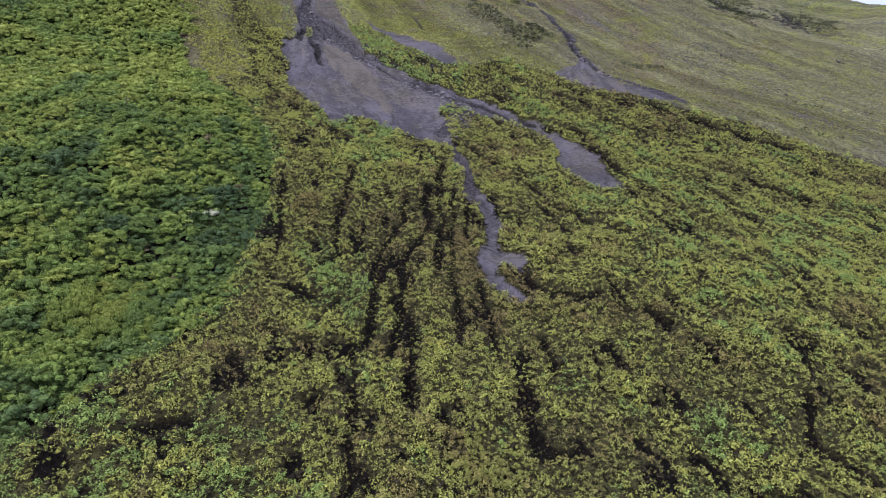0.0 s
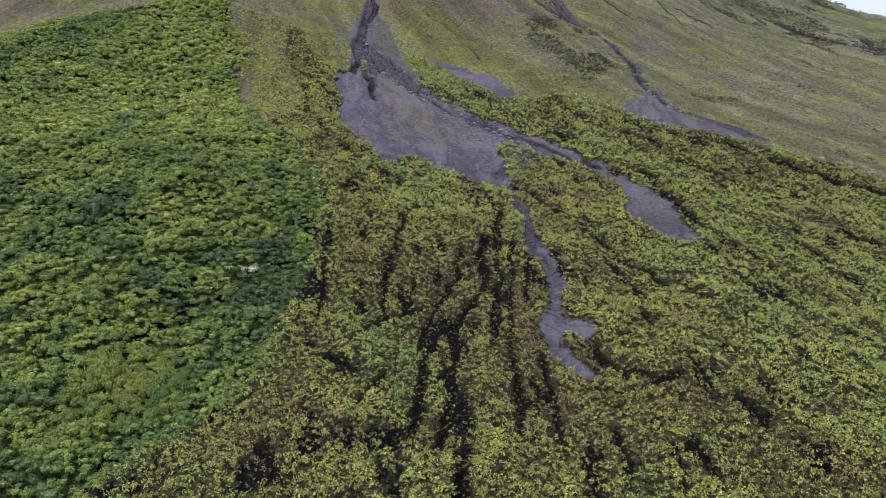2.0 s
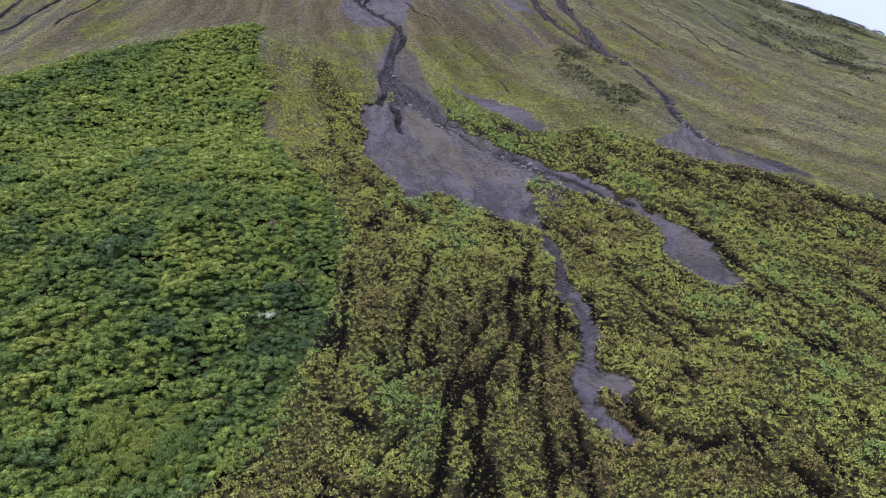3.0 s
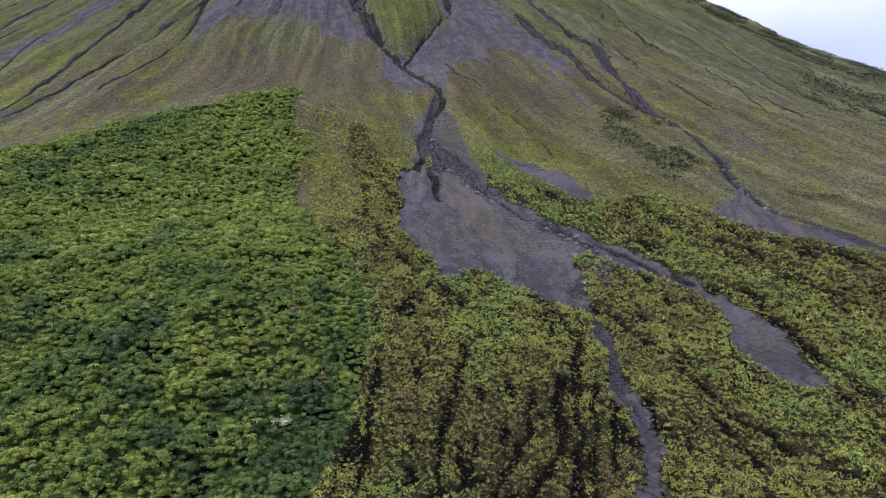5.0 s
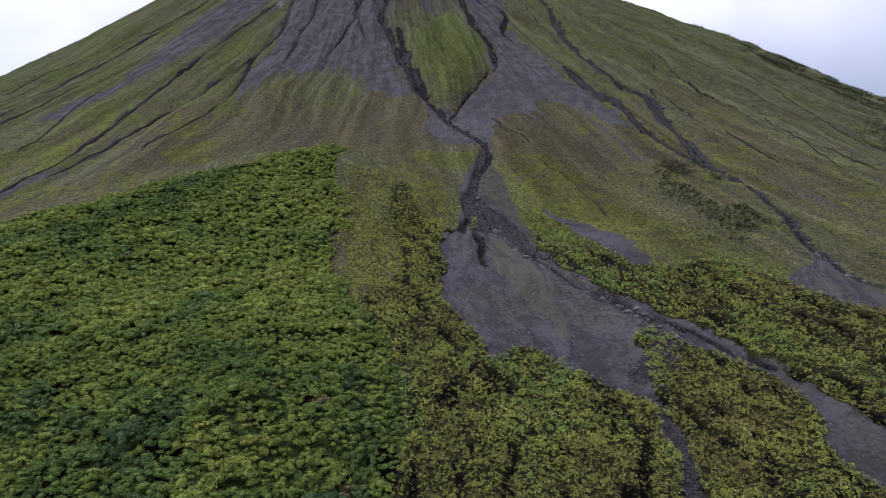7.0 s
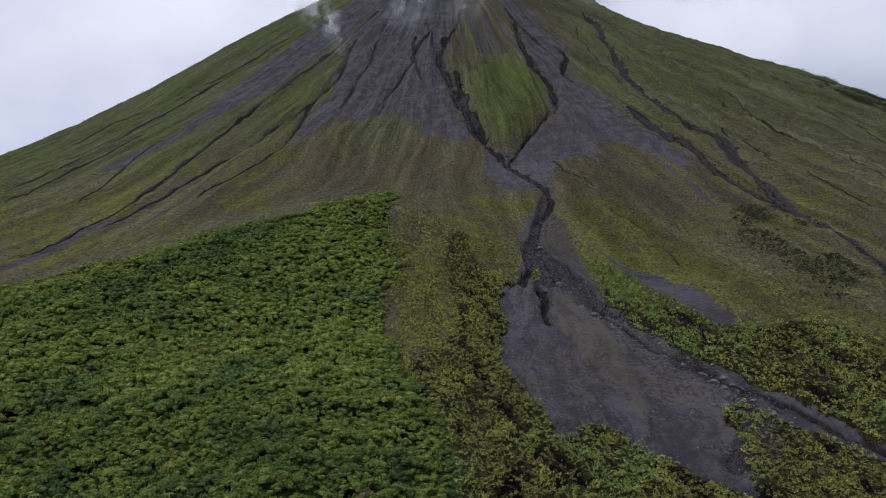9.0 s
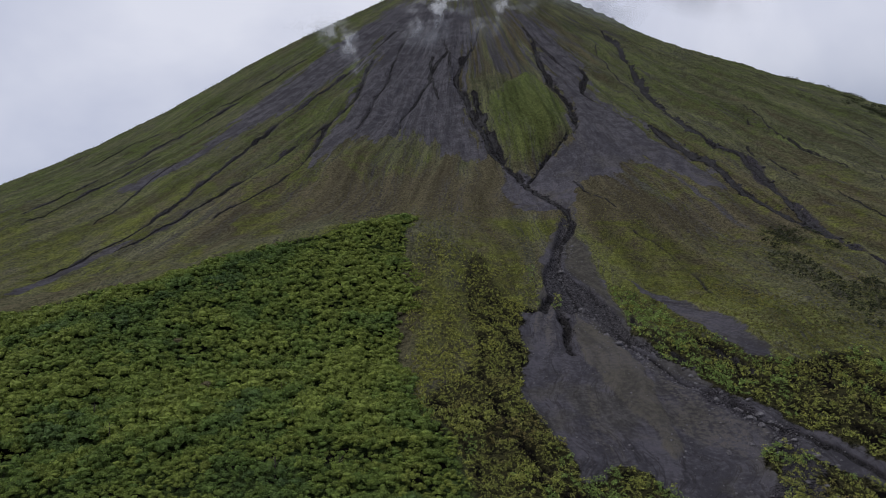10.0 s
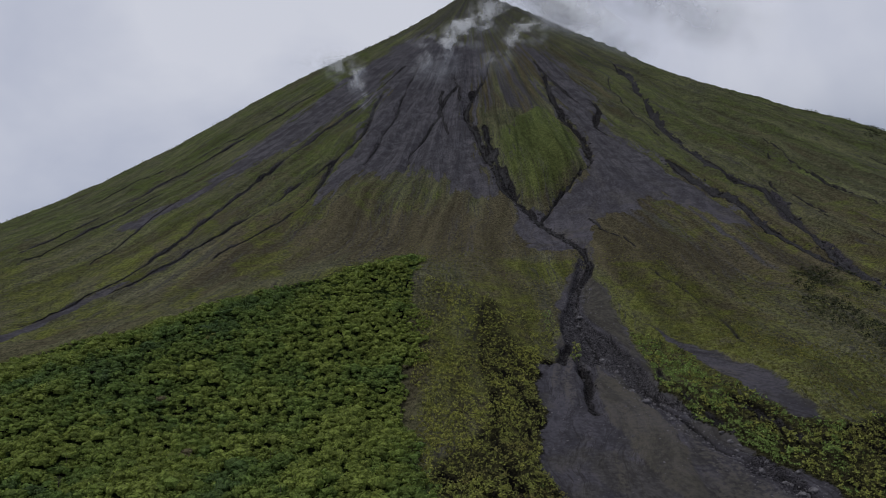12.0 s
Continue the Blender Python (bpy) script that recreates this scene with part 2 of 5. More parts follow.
def simple_material(name, dark, light, scale, rough=0.9, bump=0.4):
    m = Nodes(name)
    n1 = m.noise(scale, 5, 0.6)
    n2 = m.noise(scale * 0.2, 3, 0.5)
    col = m.mix(m.span(n1, 0.3, 0.7), dark, light)
    col = m.mix(m.span(n2, 0.35, 0.65, 0.0, 0.4), col, dark)
    m.bump(n1, bump, 0.3)
    return m.done(col, rough, 0.25)


GROUND = ground_material()
TREE_A = [(0.0, (0.046, 0.077, 0.033)), (0.2, (0.068, 0.108, 0.034)), (0.4, (0.093, 0.14, 0.034)), (0.6, (0.12, 0.162, 0.035)), (0.8, (0.148, 0.184, 0.039)),
          (0.95, (0.176, 0.202, 0.045)), (1.0, (0.12, 0.104, 0.056))]
SCRUB_A = [(0.16, (0.16, 0.13, 0.054)), (0.35, (0.2, 0.178, 0.06)), (0.55, (0.203, 0.214, 0.06)), (0.75, (0.238, 0.262, 0.066)), (0.9, (0.275, 0.282, 0.067)), (1.0, (0.178, 0.252, 0.07))]
LEAF_TREE = leaf_material("tree_leaves", TREE_A, low=0.62)
LEAF_TREE_ONE = leaf_material("tree_leaves_single", TREE_A, per_object=True, low=0.62)
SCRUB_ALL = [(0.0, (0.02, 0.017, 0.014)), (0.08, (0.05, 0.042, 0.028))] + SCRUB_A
LEAF_SCRUB = leaf_material("scrub_leaves", SCRUB_ALL, low=0.55, grain_size=2.4, spread=(0.55, 1.4))
LEAF_SCRUB_ONE = leaf_material("scrub_leaves_single", SCRUB_ALL, per_object=True, low=0.55, grain_size=2.4, spread=(0.55, 1.4))
GRASS = leaf_material("grass_blades", [(0.0, (0.1, 0.085, 0.053)), (0.5, (0.135, 0.13, 0.048)), (0.8, (0.16, 0.165, 0.046)), (1.0, (0.185, 0.17, 0.05))])
LEAF_BUSH = leaf_material("bush_leaves", [(0.0, (0.03, 0.036, 0.018)), (0.5, (0.065, 0.075, 0.03)), (1.0, (0.12, 0.14, 0.045))])
PALE_LEAF = leaf_material("pale_leaves", [(0.0, (0.2, 0.22, 0.15)), (1.0, (0.28, 0.3, 0.21))], per_object=True)
BARK = simple_material("bark", (0.045, 0.035, 0.026), (0.13, 0.11, 0.085), 3.0)
DEAD_WOOD = simple_material("dead_wood", (0.03, 0.026, 0.022), (0.085, 0.07, 0.055), 2.0)
LAVA = simple_material("black_lava", (0.008, 0.0075, 0.008), (0.05, 0.047, 0.052), 0.6)
# dark lava with the shade of deep gullies put into its colour
LAVA_SHADED = simple_material("shaded_black_lava", (0.004, 0.004, 0.0043), (0.042, 0.04, 0.044), 0.7)
BASALT = simple_material("basalt_rock", (0.045, 0.042, 0.048), (0.19, 0.182, 0.19), 0.8)


# ---- the lie of the land ----
def value_noise(x, y, seed):
    table = np.random.RandomState(seed).rand(128, 128)
    xi, yi = np.floor(x).astype(int), np.floor(y).astype(int)
    fx, fy = x - xi, y - yi
    fx, fy = fx * fx * (3 - 2 * fx), fy * fy * (3 - 2 * fy)
    a, b = table[xi % 128, yi % 128], table[(xi + 1) % 128, yi % 128]
    c, d = table[xi % 128, (yi + 1) % 128], table[(xi + 1) % 128, (yi + 1) % 128]
    return (a * (1 - fx) + b * fx) * (1 - fy) + (c * (1 - fx) + d * fx) * fy - 0.5


def fbm(x, y, size, octaves, seed):
    s = np.zeros(np.shape(x))
    for o in range(octaves):
        s += value_noise(x / size * 2 ** o + 17.3 * o, y / size * 2 ** o + 5.1 * o, seed + o) * 0.5 ** o
    return s


def smooth(v, low, high):
    v = np.clip((v - low) / (high - low), 0, 1)
    return v * v * (3 - 2 * v)


def line_distance(x, y, line):
    best = np.full(x.shape, 1e9)
    for (ax, ay), (bx, by) in zip(line[:-1], line[1:]):
        ux, uy = bx - ax, by - ay
        s = np.clip(((x - ax) * ux + (y - ay) * uy) / (ux * ux + uy * uy + 1e-9), 0, 1)
        np.minimum(best, (x - ax - s * ux) ** 2 + (y - ay - s * uy) ** 2, out=best)
    return np.sqrt(best)


def inside_distance(x, y, ring):
    """Distance to the edge of an area, positive inside."""
    ring = list(ring)
    d = line_distance(x, y, ring + ring[:1])
    odd = np.zeros(x.shape, bool)
    for (ax, ay), (bx, by) in zip(ring, ring[1:] + ring[:1]):
        if ay != by:
            odd ^= ((ay > y) != (by > y)) & (x < (bx - ax) * (y - ay) / (by - ay) + ax)
    return np.where(odd, d, -d)


# the ash tongues
FAN = [(66, 730), (58, 716), (54, 690), (56, 666), (55, 595), (64, 554), (75, 527), (79, 514), (93, 533), (109, 521), (117, 508), (129, 499), (140, 480), (151, 466),
       (155, 473), (153, 491), (157, 516), (166, 538), (177, 547), (190, 540), (196, 526), (206, 513), (217, 496), (225, 483), (225, 466), (222, 445),
       (216, 426), (211, 409), (215, 396), (220, 385), (227, 380), (234, 377), (239, 387), (242, 411), (250, 437), (244, 449), (239, 470)]
FAN += [(237, 486), (228, 503), (221, 522), (212, 547), (199, 563), (184, 582), (171, 596), (157, 624), (145, 651), (137, 686), (137, 738), (134, 787),
        (132, 829), (129, 871), (125, 893), (113, 898), (99, 875), (90, 825), (79, 774), (76, 734)]
LOBE = [(130, 332), (123, 330), (118, 321), (115, 311), (115, 298), (118, 290), (119, 284), (124, 280), (130, 278), (128, 287), (123, 296), (122, 303),
        (124, 309), (128, 311), (131, 305), (135, 303), (139, 309), (137, 316), (133, 322), (133, 330)]
FAN_EAST = [(297, 605), (301, 584), (315, 565), (336, 551), (367, 539), (383, 530), (390, 543), (371, 566), (357, 593), (356, 627), (356, 650), (361, 681), (335, 643)]
STRIPE = [(150, 822), (163, 806), (178, 789), (197, 763), (211, 724), (216, 680), (222, 655), (212, 640), (203, 648), (192, 672), (182, 727), (171, 777), (158, 808)]
LOW_WEST = [(-361, 970), (-372, 930), (-386, 884), (-384, 833), (-383, 800), (-402, 800), (-408, 850), (-404, 900), (-388, 950)]
APRON_WEST = [(-199, 1779), (-107, 1787), (11, 1703), (24, 1598), (-1, 1434), (14, 1304), (39, 1182), (61, 1158), (23, 1148), (-23, 1184), (-77, 1240),
              (-117, 1225), (-164, 1211), (-194, 1162), (-201, 1128), (-203, 1233), (-187, 1373), (-183, 1489), (-174, 1612)]
BAND_WEST = [(-139, 1766), (-228, 1718), (-280, 1644), (-314, 1555), (-349, 1493), (-384, 1427), (-412, 1358), (-420, 1287), (-430, 1220), (-460, 1198), (-492, 1174),
             (-488, 1148), (-451, 1121), (-436, 1173), (-396, 1205), (-374, 1263), (-338, 1333), (-289, 1387), (-255, 1466), (-209, 1525), (-187, 1569)]
APRON_EAST = [(86, 1720), (146, 1693), (185, 1615), (222, 1496), (223, 1337), (270, 1274), (288, 1193), (316, 1140), (333, 1073), (331, 1035), (302, 1040),
              (278, 1088), (253, 1118), (231, 1118), (188, 1081), (144, 1057), (118, 1014), (108, 1069), (127, 1138), (147, 1175), (177, 1217), (177, 1331),
              (152, 1426), (141, 1517), (118, 1640)]
NECK = [(64, 1149), (94, 1105), (130, 1165), (159, 1159), (162, 1088), (129, 956), (106, 961), (76, 958), (65, 1034)]
CHANNEL = [(115, 930), (106, 898), (99, 867), (87, 819), (80, 785), (84, 769), (93, 765), (94, 741), (98, 731), (107, 739), (113, 720), (120, 684), (130, 671), (144, 650), (160, 628),
           (164, 632), (150, 655), (138, 681), (136, 725), (132, 760), (124, 787), (113, 800), (104, 822), (109, 867), (120, 905), (127, 930)]
NOTCH = [(87, 771), (78, 758), (86, 743), (88, 711), (88, 684), (94, 677), (97, 711), (95, 740), (95, 764)]
BANK = [(119, 905), (135, 849), (136, 810), (136, 760), (146, 687), (160, 645), (150, 655), (138, 681), (136, 725), (132, 760), (124, 787), (113, 800), (104, 822), (109, 867)]
TUFT_ISLAND = [(88, 770), (98, 771), (91, 745), (85, 748)]
PALE = [(102, 733), (111, 711), (122, 671), (131, 646), (131, 610), (129, 583), (131, 550), (122, 540), (119, 570), (107, 601), (97, 644), (95, 687)]
DOME = [(41, 1320), (62, 1395), (103, 1437), (137, 1425), (162, 1356), (170, 1280), (157, 1218), (131, 1177), (110, 1154), (87, 1146), (73, 1163), (59, 1205), (44, 1258)]
STREAM = [(152, 480), (151, 457), (147, 429), (143, 408), (139, 386), (141, 371), (139, 355), (133, 340), (128, 328)]
# gullies: line, half width, depth
GULLIES = [
    ([(74, 1130), (91, 1087), (110, 1035), (123, 956), (124, 906), (107, 870)], 4.5, 5),
    ([(109, 870), (98, 827), (101, 788), (112, 745), (121, 714), (130, 666), (139, 643), (148, 622)], 1.2, 2),
    ([(104, 822), (123, 787), (128, 758), (131, 722), (131, 695), (132, 674)], 1.2, 1.0),
    ([(147, 622), (160, 604), (172, 584), (189, 560), (204, 537), (217, 513), (228, 496)], 1.8, 2.0),
    ([(356, 610), (360, 657), (359, 683), (398, 786), (408, 856), (403, 889)], 3.4, 3),
    ([(403, 889), (390, 941), (372, 990), (349, 1039), (334, 1123), (306, 1175), (284, 1232)], 4.6, 6),
    ([(390, 941), (389, 1018), (387, 1078), (381, 1138), (360, 1178), (344, 1235)], 4.0, 5),
    ([(362, 1176), (344, 1232), (328, 1337), (317, 1458), (310, 1584), (294, 1672)], 7.0, 6),
    ([(-150, 1660), (-187, 1569), (-218, 1495), (-263, 1414), (-299, 1331), (-317, 1273)], 4.0, 6),
    ([(-317, 1273), (-330, 1210), (-340, 1165), (-351, 1127), (-358, 1087), (-365, 1055), (-378, 1000), (-395, 930), (-412, 860)], 3.6, 5),
    ([(-177, 1532), (-186, 1477), (-183, 1382), (-196, 1335), (-212, 1282), (-218, 1212), (-222, 1165)], 3.8, 5),
    ([(-222, 1165), (-236, 1122), (-252, 1081), (-269, 1048), (-290, 1005)], 2.2, 3),
    ([(-212, 1282), (-238, 1235), (-256, 1207), (-265, 1173), (-278, 1141), (-299, 1102), (-316, 1068), (-324, 1043), (-345, 990), (-372, 930)], 2.8, 4),
    ([(-430, 1480), (-460, 1443), (-486, 1407), (-504, 1374), (-528, 1343), (-544, 1289), (-571, 1252), (-584, 1206), (-601, 1172), (-612, 1130)], 3.6, 5),
    ([(-330, 1600), (-369, 1559), (-408, 1518), (-446, 1479), (-496, 1463), (-527, 1423)], 2.4, 4),
    ([(-573, 1452), (-603, 1435), (-627, 1402), (-660, 1366)], 1.8, 3),
    ([(-480, 1300), (-515, 1240), (-526, 1204), (-547, 1174), (-557, 1139), (-575, 1080)], 2.2, 3),
    ([(-430, 1230), (-445, 1184), (-447, 1142), (-447, 1108), (-455, 1040)], 2.2, 3),
    ([(-118, 1646), (-135, 1522), (-137, 1434), (-149, 1376), (-152, 1320), (-159, 1253)], 2.6, 4),
    ([(-58, 1531), (-61, 1422), (-75, 1352), (-93, 1286), (-98, 1236)], 2.0, 3),
    ([(211, 1493), (223, 1441), (206, 1377), (224, 1340)], 4.0, 6),
    ([(21, 1361), (30, 1310), (36, 1250), (52, 1200), (62, 1165)], 6.5, 6),
    ([(145, 744), (146, 714), (150, 677), (156, 641)], 2.0, 2.5),
    ([(434, 1172), (436, 1133), (434, 1086)], 2.0, 2),
    ([(500, 1262), (512, 1204), (548, 1170)], 1.8, 2),
    ([(93, 739), (93, 708), (91, 686), (92, 664)], 3.2, 3),
    ([(76, 735), (84, 763), (87, 774)], 3.0, 3),
    ([(0, 1508), (-11, 1431), (9, 1343), (21, 1285), (33, 1234), (43, 1190), (60, 1156), (73, 1129), (94, 1090)], 6.0, 9),
    ([(139, 1577), (146, 1466), (163, 1390), (174, 1351), (177, 1267), (175, 1224), (148, 1189), (125, 1167), (109, 1135), (93, 1102)], 4.8, 8),
    ([(-30, 1560), (-60, 1450), (-40, 1350)], 3.0, 4),
    ([(150, 1080), (160, 1020), (175, 985), (180, 960)], 1.2, 2),
    ([(467, 1347), (522, 1199), (548, 1118)], 1.2, 3),
    ([(166, 690), (180, 660), (196, 620)], 2.0, 2),
    ([(18, 825), (19, 778), (14, 744)], 0.5, 2.0),
    ([(464, 1329), (467, 1214), (500, 1190), (520, 1130)], 1.3, 3),
    ([(454, 1033), (464, 993), (476, 962), (481, 948)], 1.2, 2.5),
    ([(567, 1139), (585, 1090), (592, 1005), (610, 960)], 1.2, 2.5),
    ([(418, 1211), (416, 1119), (426, 1066)], 1.6, 3),
    ([(449, 932), (482, 902), (503, 869)], 0.9, 2),
    ([(181, 905), (206, 857), (220, 803), (221, 760)], 0.8, 1.8),
    ([(40, 1690), (20, 1560), (-5, 1470)], 2.5, 4),
    ([(-40, 1600), (-25, 1500), (-10, 1420)], 2.0, 3),
    ([(120, 1640), (150, 1560), (190, 1470)], 2.2, 3),
    ([(260, 1560), (280, 1420), (300, 1330)], 1.6, 2),
    ([(620, 1330), (690, 1200), (720, 1120)], 1.0, 2),
    ([(560, 1120), (570, 1010), (560, 940)], 1.6, 2),
]
# dark bare strips in the scrub, where shade is put into the soil colour too
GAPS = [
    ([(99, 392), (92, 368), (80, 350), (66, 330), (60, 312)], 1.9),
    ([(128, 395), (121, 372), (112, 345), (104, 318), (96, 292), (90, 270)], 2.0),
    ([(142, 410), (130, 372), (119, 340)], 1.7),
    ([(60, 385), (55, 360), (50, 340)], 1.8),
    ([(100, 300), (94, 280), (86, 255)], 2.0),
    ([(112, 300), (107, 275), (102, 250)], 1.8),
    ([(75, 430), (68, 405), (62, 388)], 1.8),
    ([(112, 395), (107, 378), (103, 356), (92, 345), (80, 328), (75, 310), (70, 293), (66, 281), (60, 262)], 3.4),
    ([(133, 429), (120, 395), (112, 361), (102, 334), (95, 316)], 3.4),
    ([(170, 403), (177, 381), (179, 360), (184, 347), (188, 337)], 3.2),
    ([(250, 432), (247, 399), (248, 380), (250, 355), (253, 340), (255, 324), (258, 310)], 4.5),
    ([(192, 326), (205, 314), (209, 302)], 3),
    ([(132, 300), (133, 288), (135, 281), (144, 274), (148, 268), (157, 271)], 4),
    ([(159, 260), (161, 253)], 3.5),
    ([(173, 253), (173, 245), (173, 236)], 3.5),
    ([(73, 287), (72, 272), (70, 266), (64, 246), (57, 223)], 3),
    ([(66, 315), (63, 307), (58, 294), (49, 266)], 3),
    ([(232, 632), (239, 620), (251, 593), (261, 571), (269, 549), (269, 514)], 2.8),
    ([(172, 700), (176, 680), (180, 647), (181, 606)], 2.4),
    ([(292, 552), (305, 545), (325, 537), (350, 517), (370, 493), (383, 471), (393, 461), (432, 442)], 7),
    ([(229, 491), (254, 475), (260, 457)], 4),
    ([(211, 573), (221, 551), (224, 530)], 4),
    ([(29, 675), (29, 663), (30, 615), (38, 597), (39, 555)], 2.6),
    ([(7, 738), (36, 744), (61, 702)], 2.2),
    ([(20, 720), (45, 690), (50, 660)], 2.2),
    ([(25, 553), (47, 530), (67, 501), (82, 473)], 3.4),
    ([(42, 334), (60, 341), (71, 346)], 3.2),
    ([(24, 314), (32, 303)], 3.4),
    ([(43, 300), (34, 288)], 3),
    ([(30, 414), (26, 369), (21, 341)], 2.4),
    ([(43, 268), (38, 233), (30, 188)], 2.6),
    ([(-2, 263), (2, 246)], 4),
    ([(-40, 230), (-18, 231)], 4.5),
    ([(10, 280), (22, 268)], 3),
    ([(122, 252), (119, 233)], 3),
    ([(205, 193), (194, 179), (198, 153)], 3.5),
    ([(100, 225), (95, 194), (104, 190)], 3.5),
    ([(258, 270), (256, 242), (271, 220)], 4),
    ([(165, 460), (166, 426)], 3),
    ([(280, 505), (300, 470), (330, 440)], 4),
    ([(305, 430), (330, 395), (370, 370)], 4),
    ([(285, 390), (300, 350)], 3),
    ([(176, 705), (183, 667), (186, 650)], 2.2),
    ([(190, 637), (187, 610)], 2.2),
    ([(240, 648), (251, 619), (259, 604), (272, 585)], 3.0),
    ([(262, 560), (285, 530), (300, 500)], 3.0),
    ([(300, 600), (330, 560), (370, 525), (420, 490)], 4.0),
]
FOREST = [(-37, 935), (-34, 803), (-31, 753), (-21, 715), (-17, 660), (-9, 593), (0, 551), (14, 530), (27, 469), (28, 418), (23, 385), (10, 347), (0, 314),
          (-11, 292), (-25, 277), (-45, 259), (-60, 240), (-90, 215), (-160, 180), (-480, 120), (-480, 660), (-316, 703), (-283, 712), (-245, 725),
          (-217, 752), (-185, 778), (-140, 790), (-111, 800), (-85, 835), (-63, 891)]
SCRUB = [(-18, 645), (-27, 720), (-30, 770), (-26, 815), (0, 850), (40, 860), (70, 850), (80, 800), (85, 780), (140, 800), (163, 778), (178, 728), (196, 665), (206, 640), (226, 632), (262, 640), (296, 600), (340, 548),
         (400, 500), (460, 450), (540, 390), (760, 300), (760, -240), (-480, -240), (-480, 122), (-160, 182), (-90, 217), (-60, 242), (-25, 279), (0, 316),
         (23, 387), (28, 420), (27, 471), (14, 532), (0, 553)]
LUSH = [[(34, 934), (74, 923), (116, 925), (107, 879), (70, 869), (44, 889)],
        [(150, 905), (196, 925), (232, 870), (240, 790), (258, 700), (222, 690), (186, 745), (157, 811), (142, 839)],
        [(-183, 1184), (-106, 1204), (-39, 1176), (-49, 1118), (-119, 1095)], DOME]
# swells and hollows of the slope: x, y, breadth, height
SWELLS = [(-60, 830, 75, 30), (-140, 790, 80, 16), (-215, 730, 80, 9), (-290, 640, 110, 17), (-60, 460, 70, 22), (-200, 620, 90, 2), (-20, 330, 80, -5),
          (10, 620, 60, 2), (110, 300, 70, -10), (200, 270, 70, 15), (140, 530, 70, -9), (60, 650, 60, -5), (230, 640, 80, 5), (380, 560, 90, 10)]
SWELLS += [(460, 720, 110, -22), (350, 720, 50, 13), (130, 780, 80, -10), (430, 890, 90, 2), (320, 910, 70, -6), (130, 950, 80, 16), (690, 1080, 180, -32),
           (-480, 980, 160, -13), (-330, 1160, 140, 10), (-190, 1370, 160, 11), (100, 1080, 90, -21), (160, 1210, 90, 15), (350, 1360, 130, -10)]
SWELLS += [(1140, 1135, 45, 20), (1040, 1245, 40, -6), (468, 1819, 60, -18), (330, 850, 42, 9), (230, 830, 90, -5), (360, 960, 80, -3), (-620, 1500, 160, -16), (-480, 1650, 150, 20), (-330, 1800, 130, 12), (-180, 1930, 100, -6),
           (-800, 1350, 180, -14), (560, 1750, 150, -13), (760, 1650, 170, -4), (950, 1500, 180, 3), (380, 1850, 120, -4), (1100, 1300, 200, -5), (1050, 1250, 100, 38), (900, 1490, 110, 7), (1290, 980, 140, 145), (1450, 800, 170, 46)]
SUMMIT = (-14.2, 2005.3)


def ash_field(x, y):
    """Distance into the ash tongues."""
    x, y = x + fbm(x, y, 26.0, 3, 55) * 9 * smooth(y, 340, 480), y + fbm(x, y, 30.0, 3, 57) * 16 * smooth(y, 340, 480)
    best = np.full(x.shape, -60.0)
    for ring in (FAN, LOBE, FAN_EAST, STRIPE, APRON_WEST, BAND_WEST, LOW_WEST, APRON_EAST, NECK):
        np.maximum(best, inside_distance(x, y, ring), out=best)
    best = np.minimum(best, -inside_distance(x, y, TUFT_ISLAND))
    return np.maximum(best, np.interp(y, (325, 350, 400, 450, 480), (4.2, 3.5, 2.5, 1.6, 2.4)) + 0.8 * np.sin(y * 0.15) + 3 * fbm(x, y, 12.0, 2, 58) - line_distance(x, y, STREAM))


def gully_wobble(x, y):
    return fbm(x, y, 34.0, 3, 60) * 5 + fbm(x, y, 9.0, 2, 59) * 2.6


def gully_field(x, y):
    """Distance into the gullies, and how deep they are cut."""
    into, depth = np.full(x.shape, -40.0), np.zeros(x.shape)
    wob = gully_wobble(x, y)
    vary = np.clip(0.9 + 1.3 * fbm(x, y, 26.0, 3, 65) + 1.3 * fbm(x, y, 75.0, 2, 69), 0.3, 1.7)
    wider = 0.2 * smooth(y, 950, 1150)
    for line, half, deep in GULLIES:
        d = line_distance(x + wob, y + wob * 0.6, line)
        slim = 0.6 if line[-1][0] < -150 else 0.85
        np.maximum(into, half * slim * (vary if line[0][0] < 250 else np.maximum(vary, 0.7)) + wider - d, out=into)
        np.maximum(depth, deep * (1 - 0.6 * smooth(-x, 200, 380)) * np.exp(-(d / (half * 1.15)) ** 2), out=depth)
    return into, depth


def gap_field(x, y):
    """Distance into the dark bare strips of the scrub, and a patchiness."""
    gap = np.full(x.shape, -50.0)
    wob, thin = fbm(x, y, 13.0, 3, 80) * 5, fbm(x, y, 9.0, 2, 78)
    for line, half in GAPS:
        np.maximum(gap, half * 0.68 * (1 + 1.1 * thin) - line_distance(x + wob, y + wob, line), out=gap)
    return gap, fbm(x * 1.6, y * 0.7, 11.0, 3, 81)


def cone(x, y):
    dx, dy = x - SUMMIT[0], y - SUMMIT[1]
    r = np.sqrt(dx * dx + dy * dy + 900.0)
    th = np.arctan2(dx, -dy)
    lean = (59.9 * np.sin(th) - 116.3 * np.cos(2 * th)) * np.exp(-((r - 900) / 700) ** 2) * (r * r / (r * r + 6400))
    rr = np.minimum(r, 3200 + (r - 3200) * 0.02)
    z = -154.6 + 1339.6 * np.exp(-rr / 1734.5) + lean - 0.0229 * dx * np.exp(-r / 1500) - 0.1165 * rr
    for sx, sy, s, h in SWELLS:
        z = z + h * np.exp(-((x - sx) ** 2 + (y - sy) ** 2) / (2 * s * s))
    return z, r, th


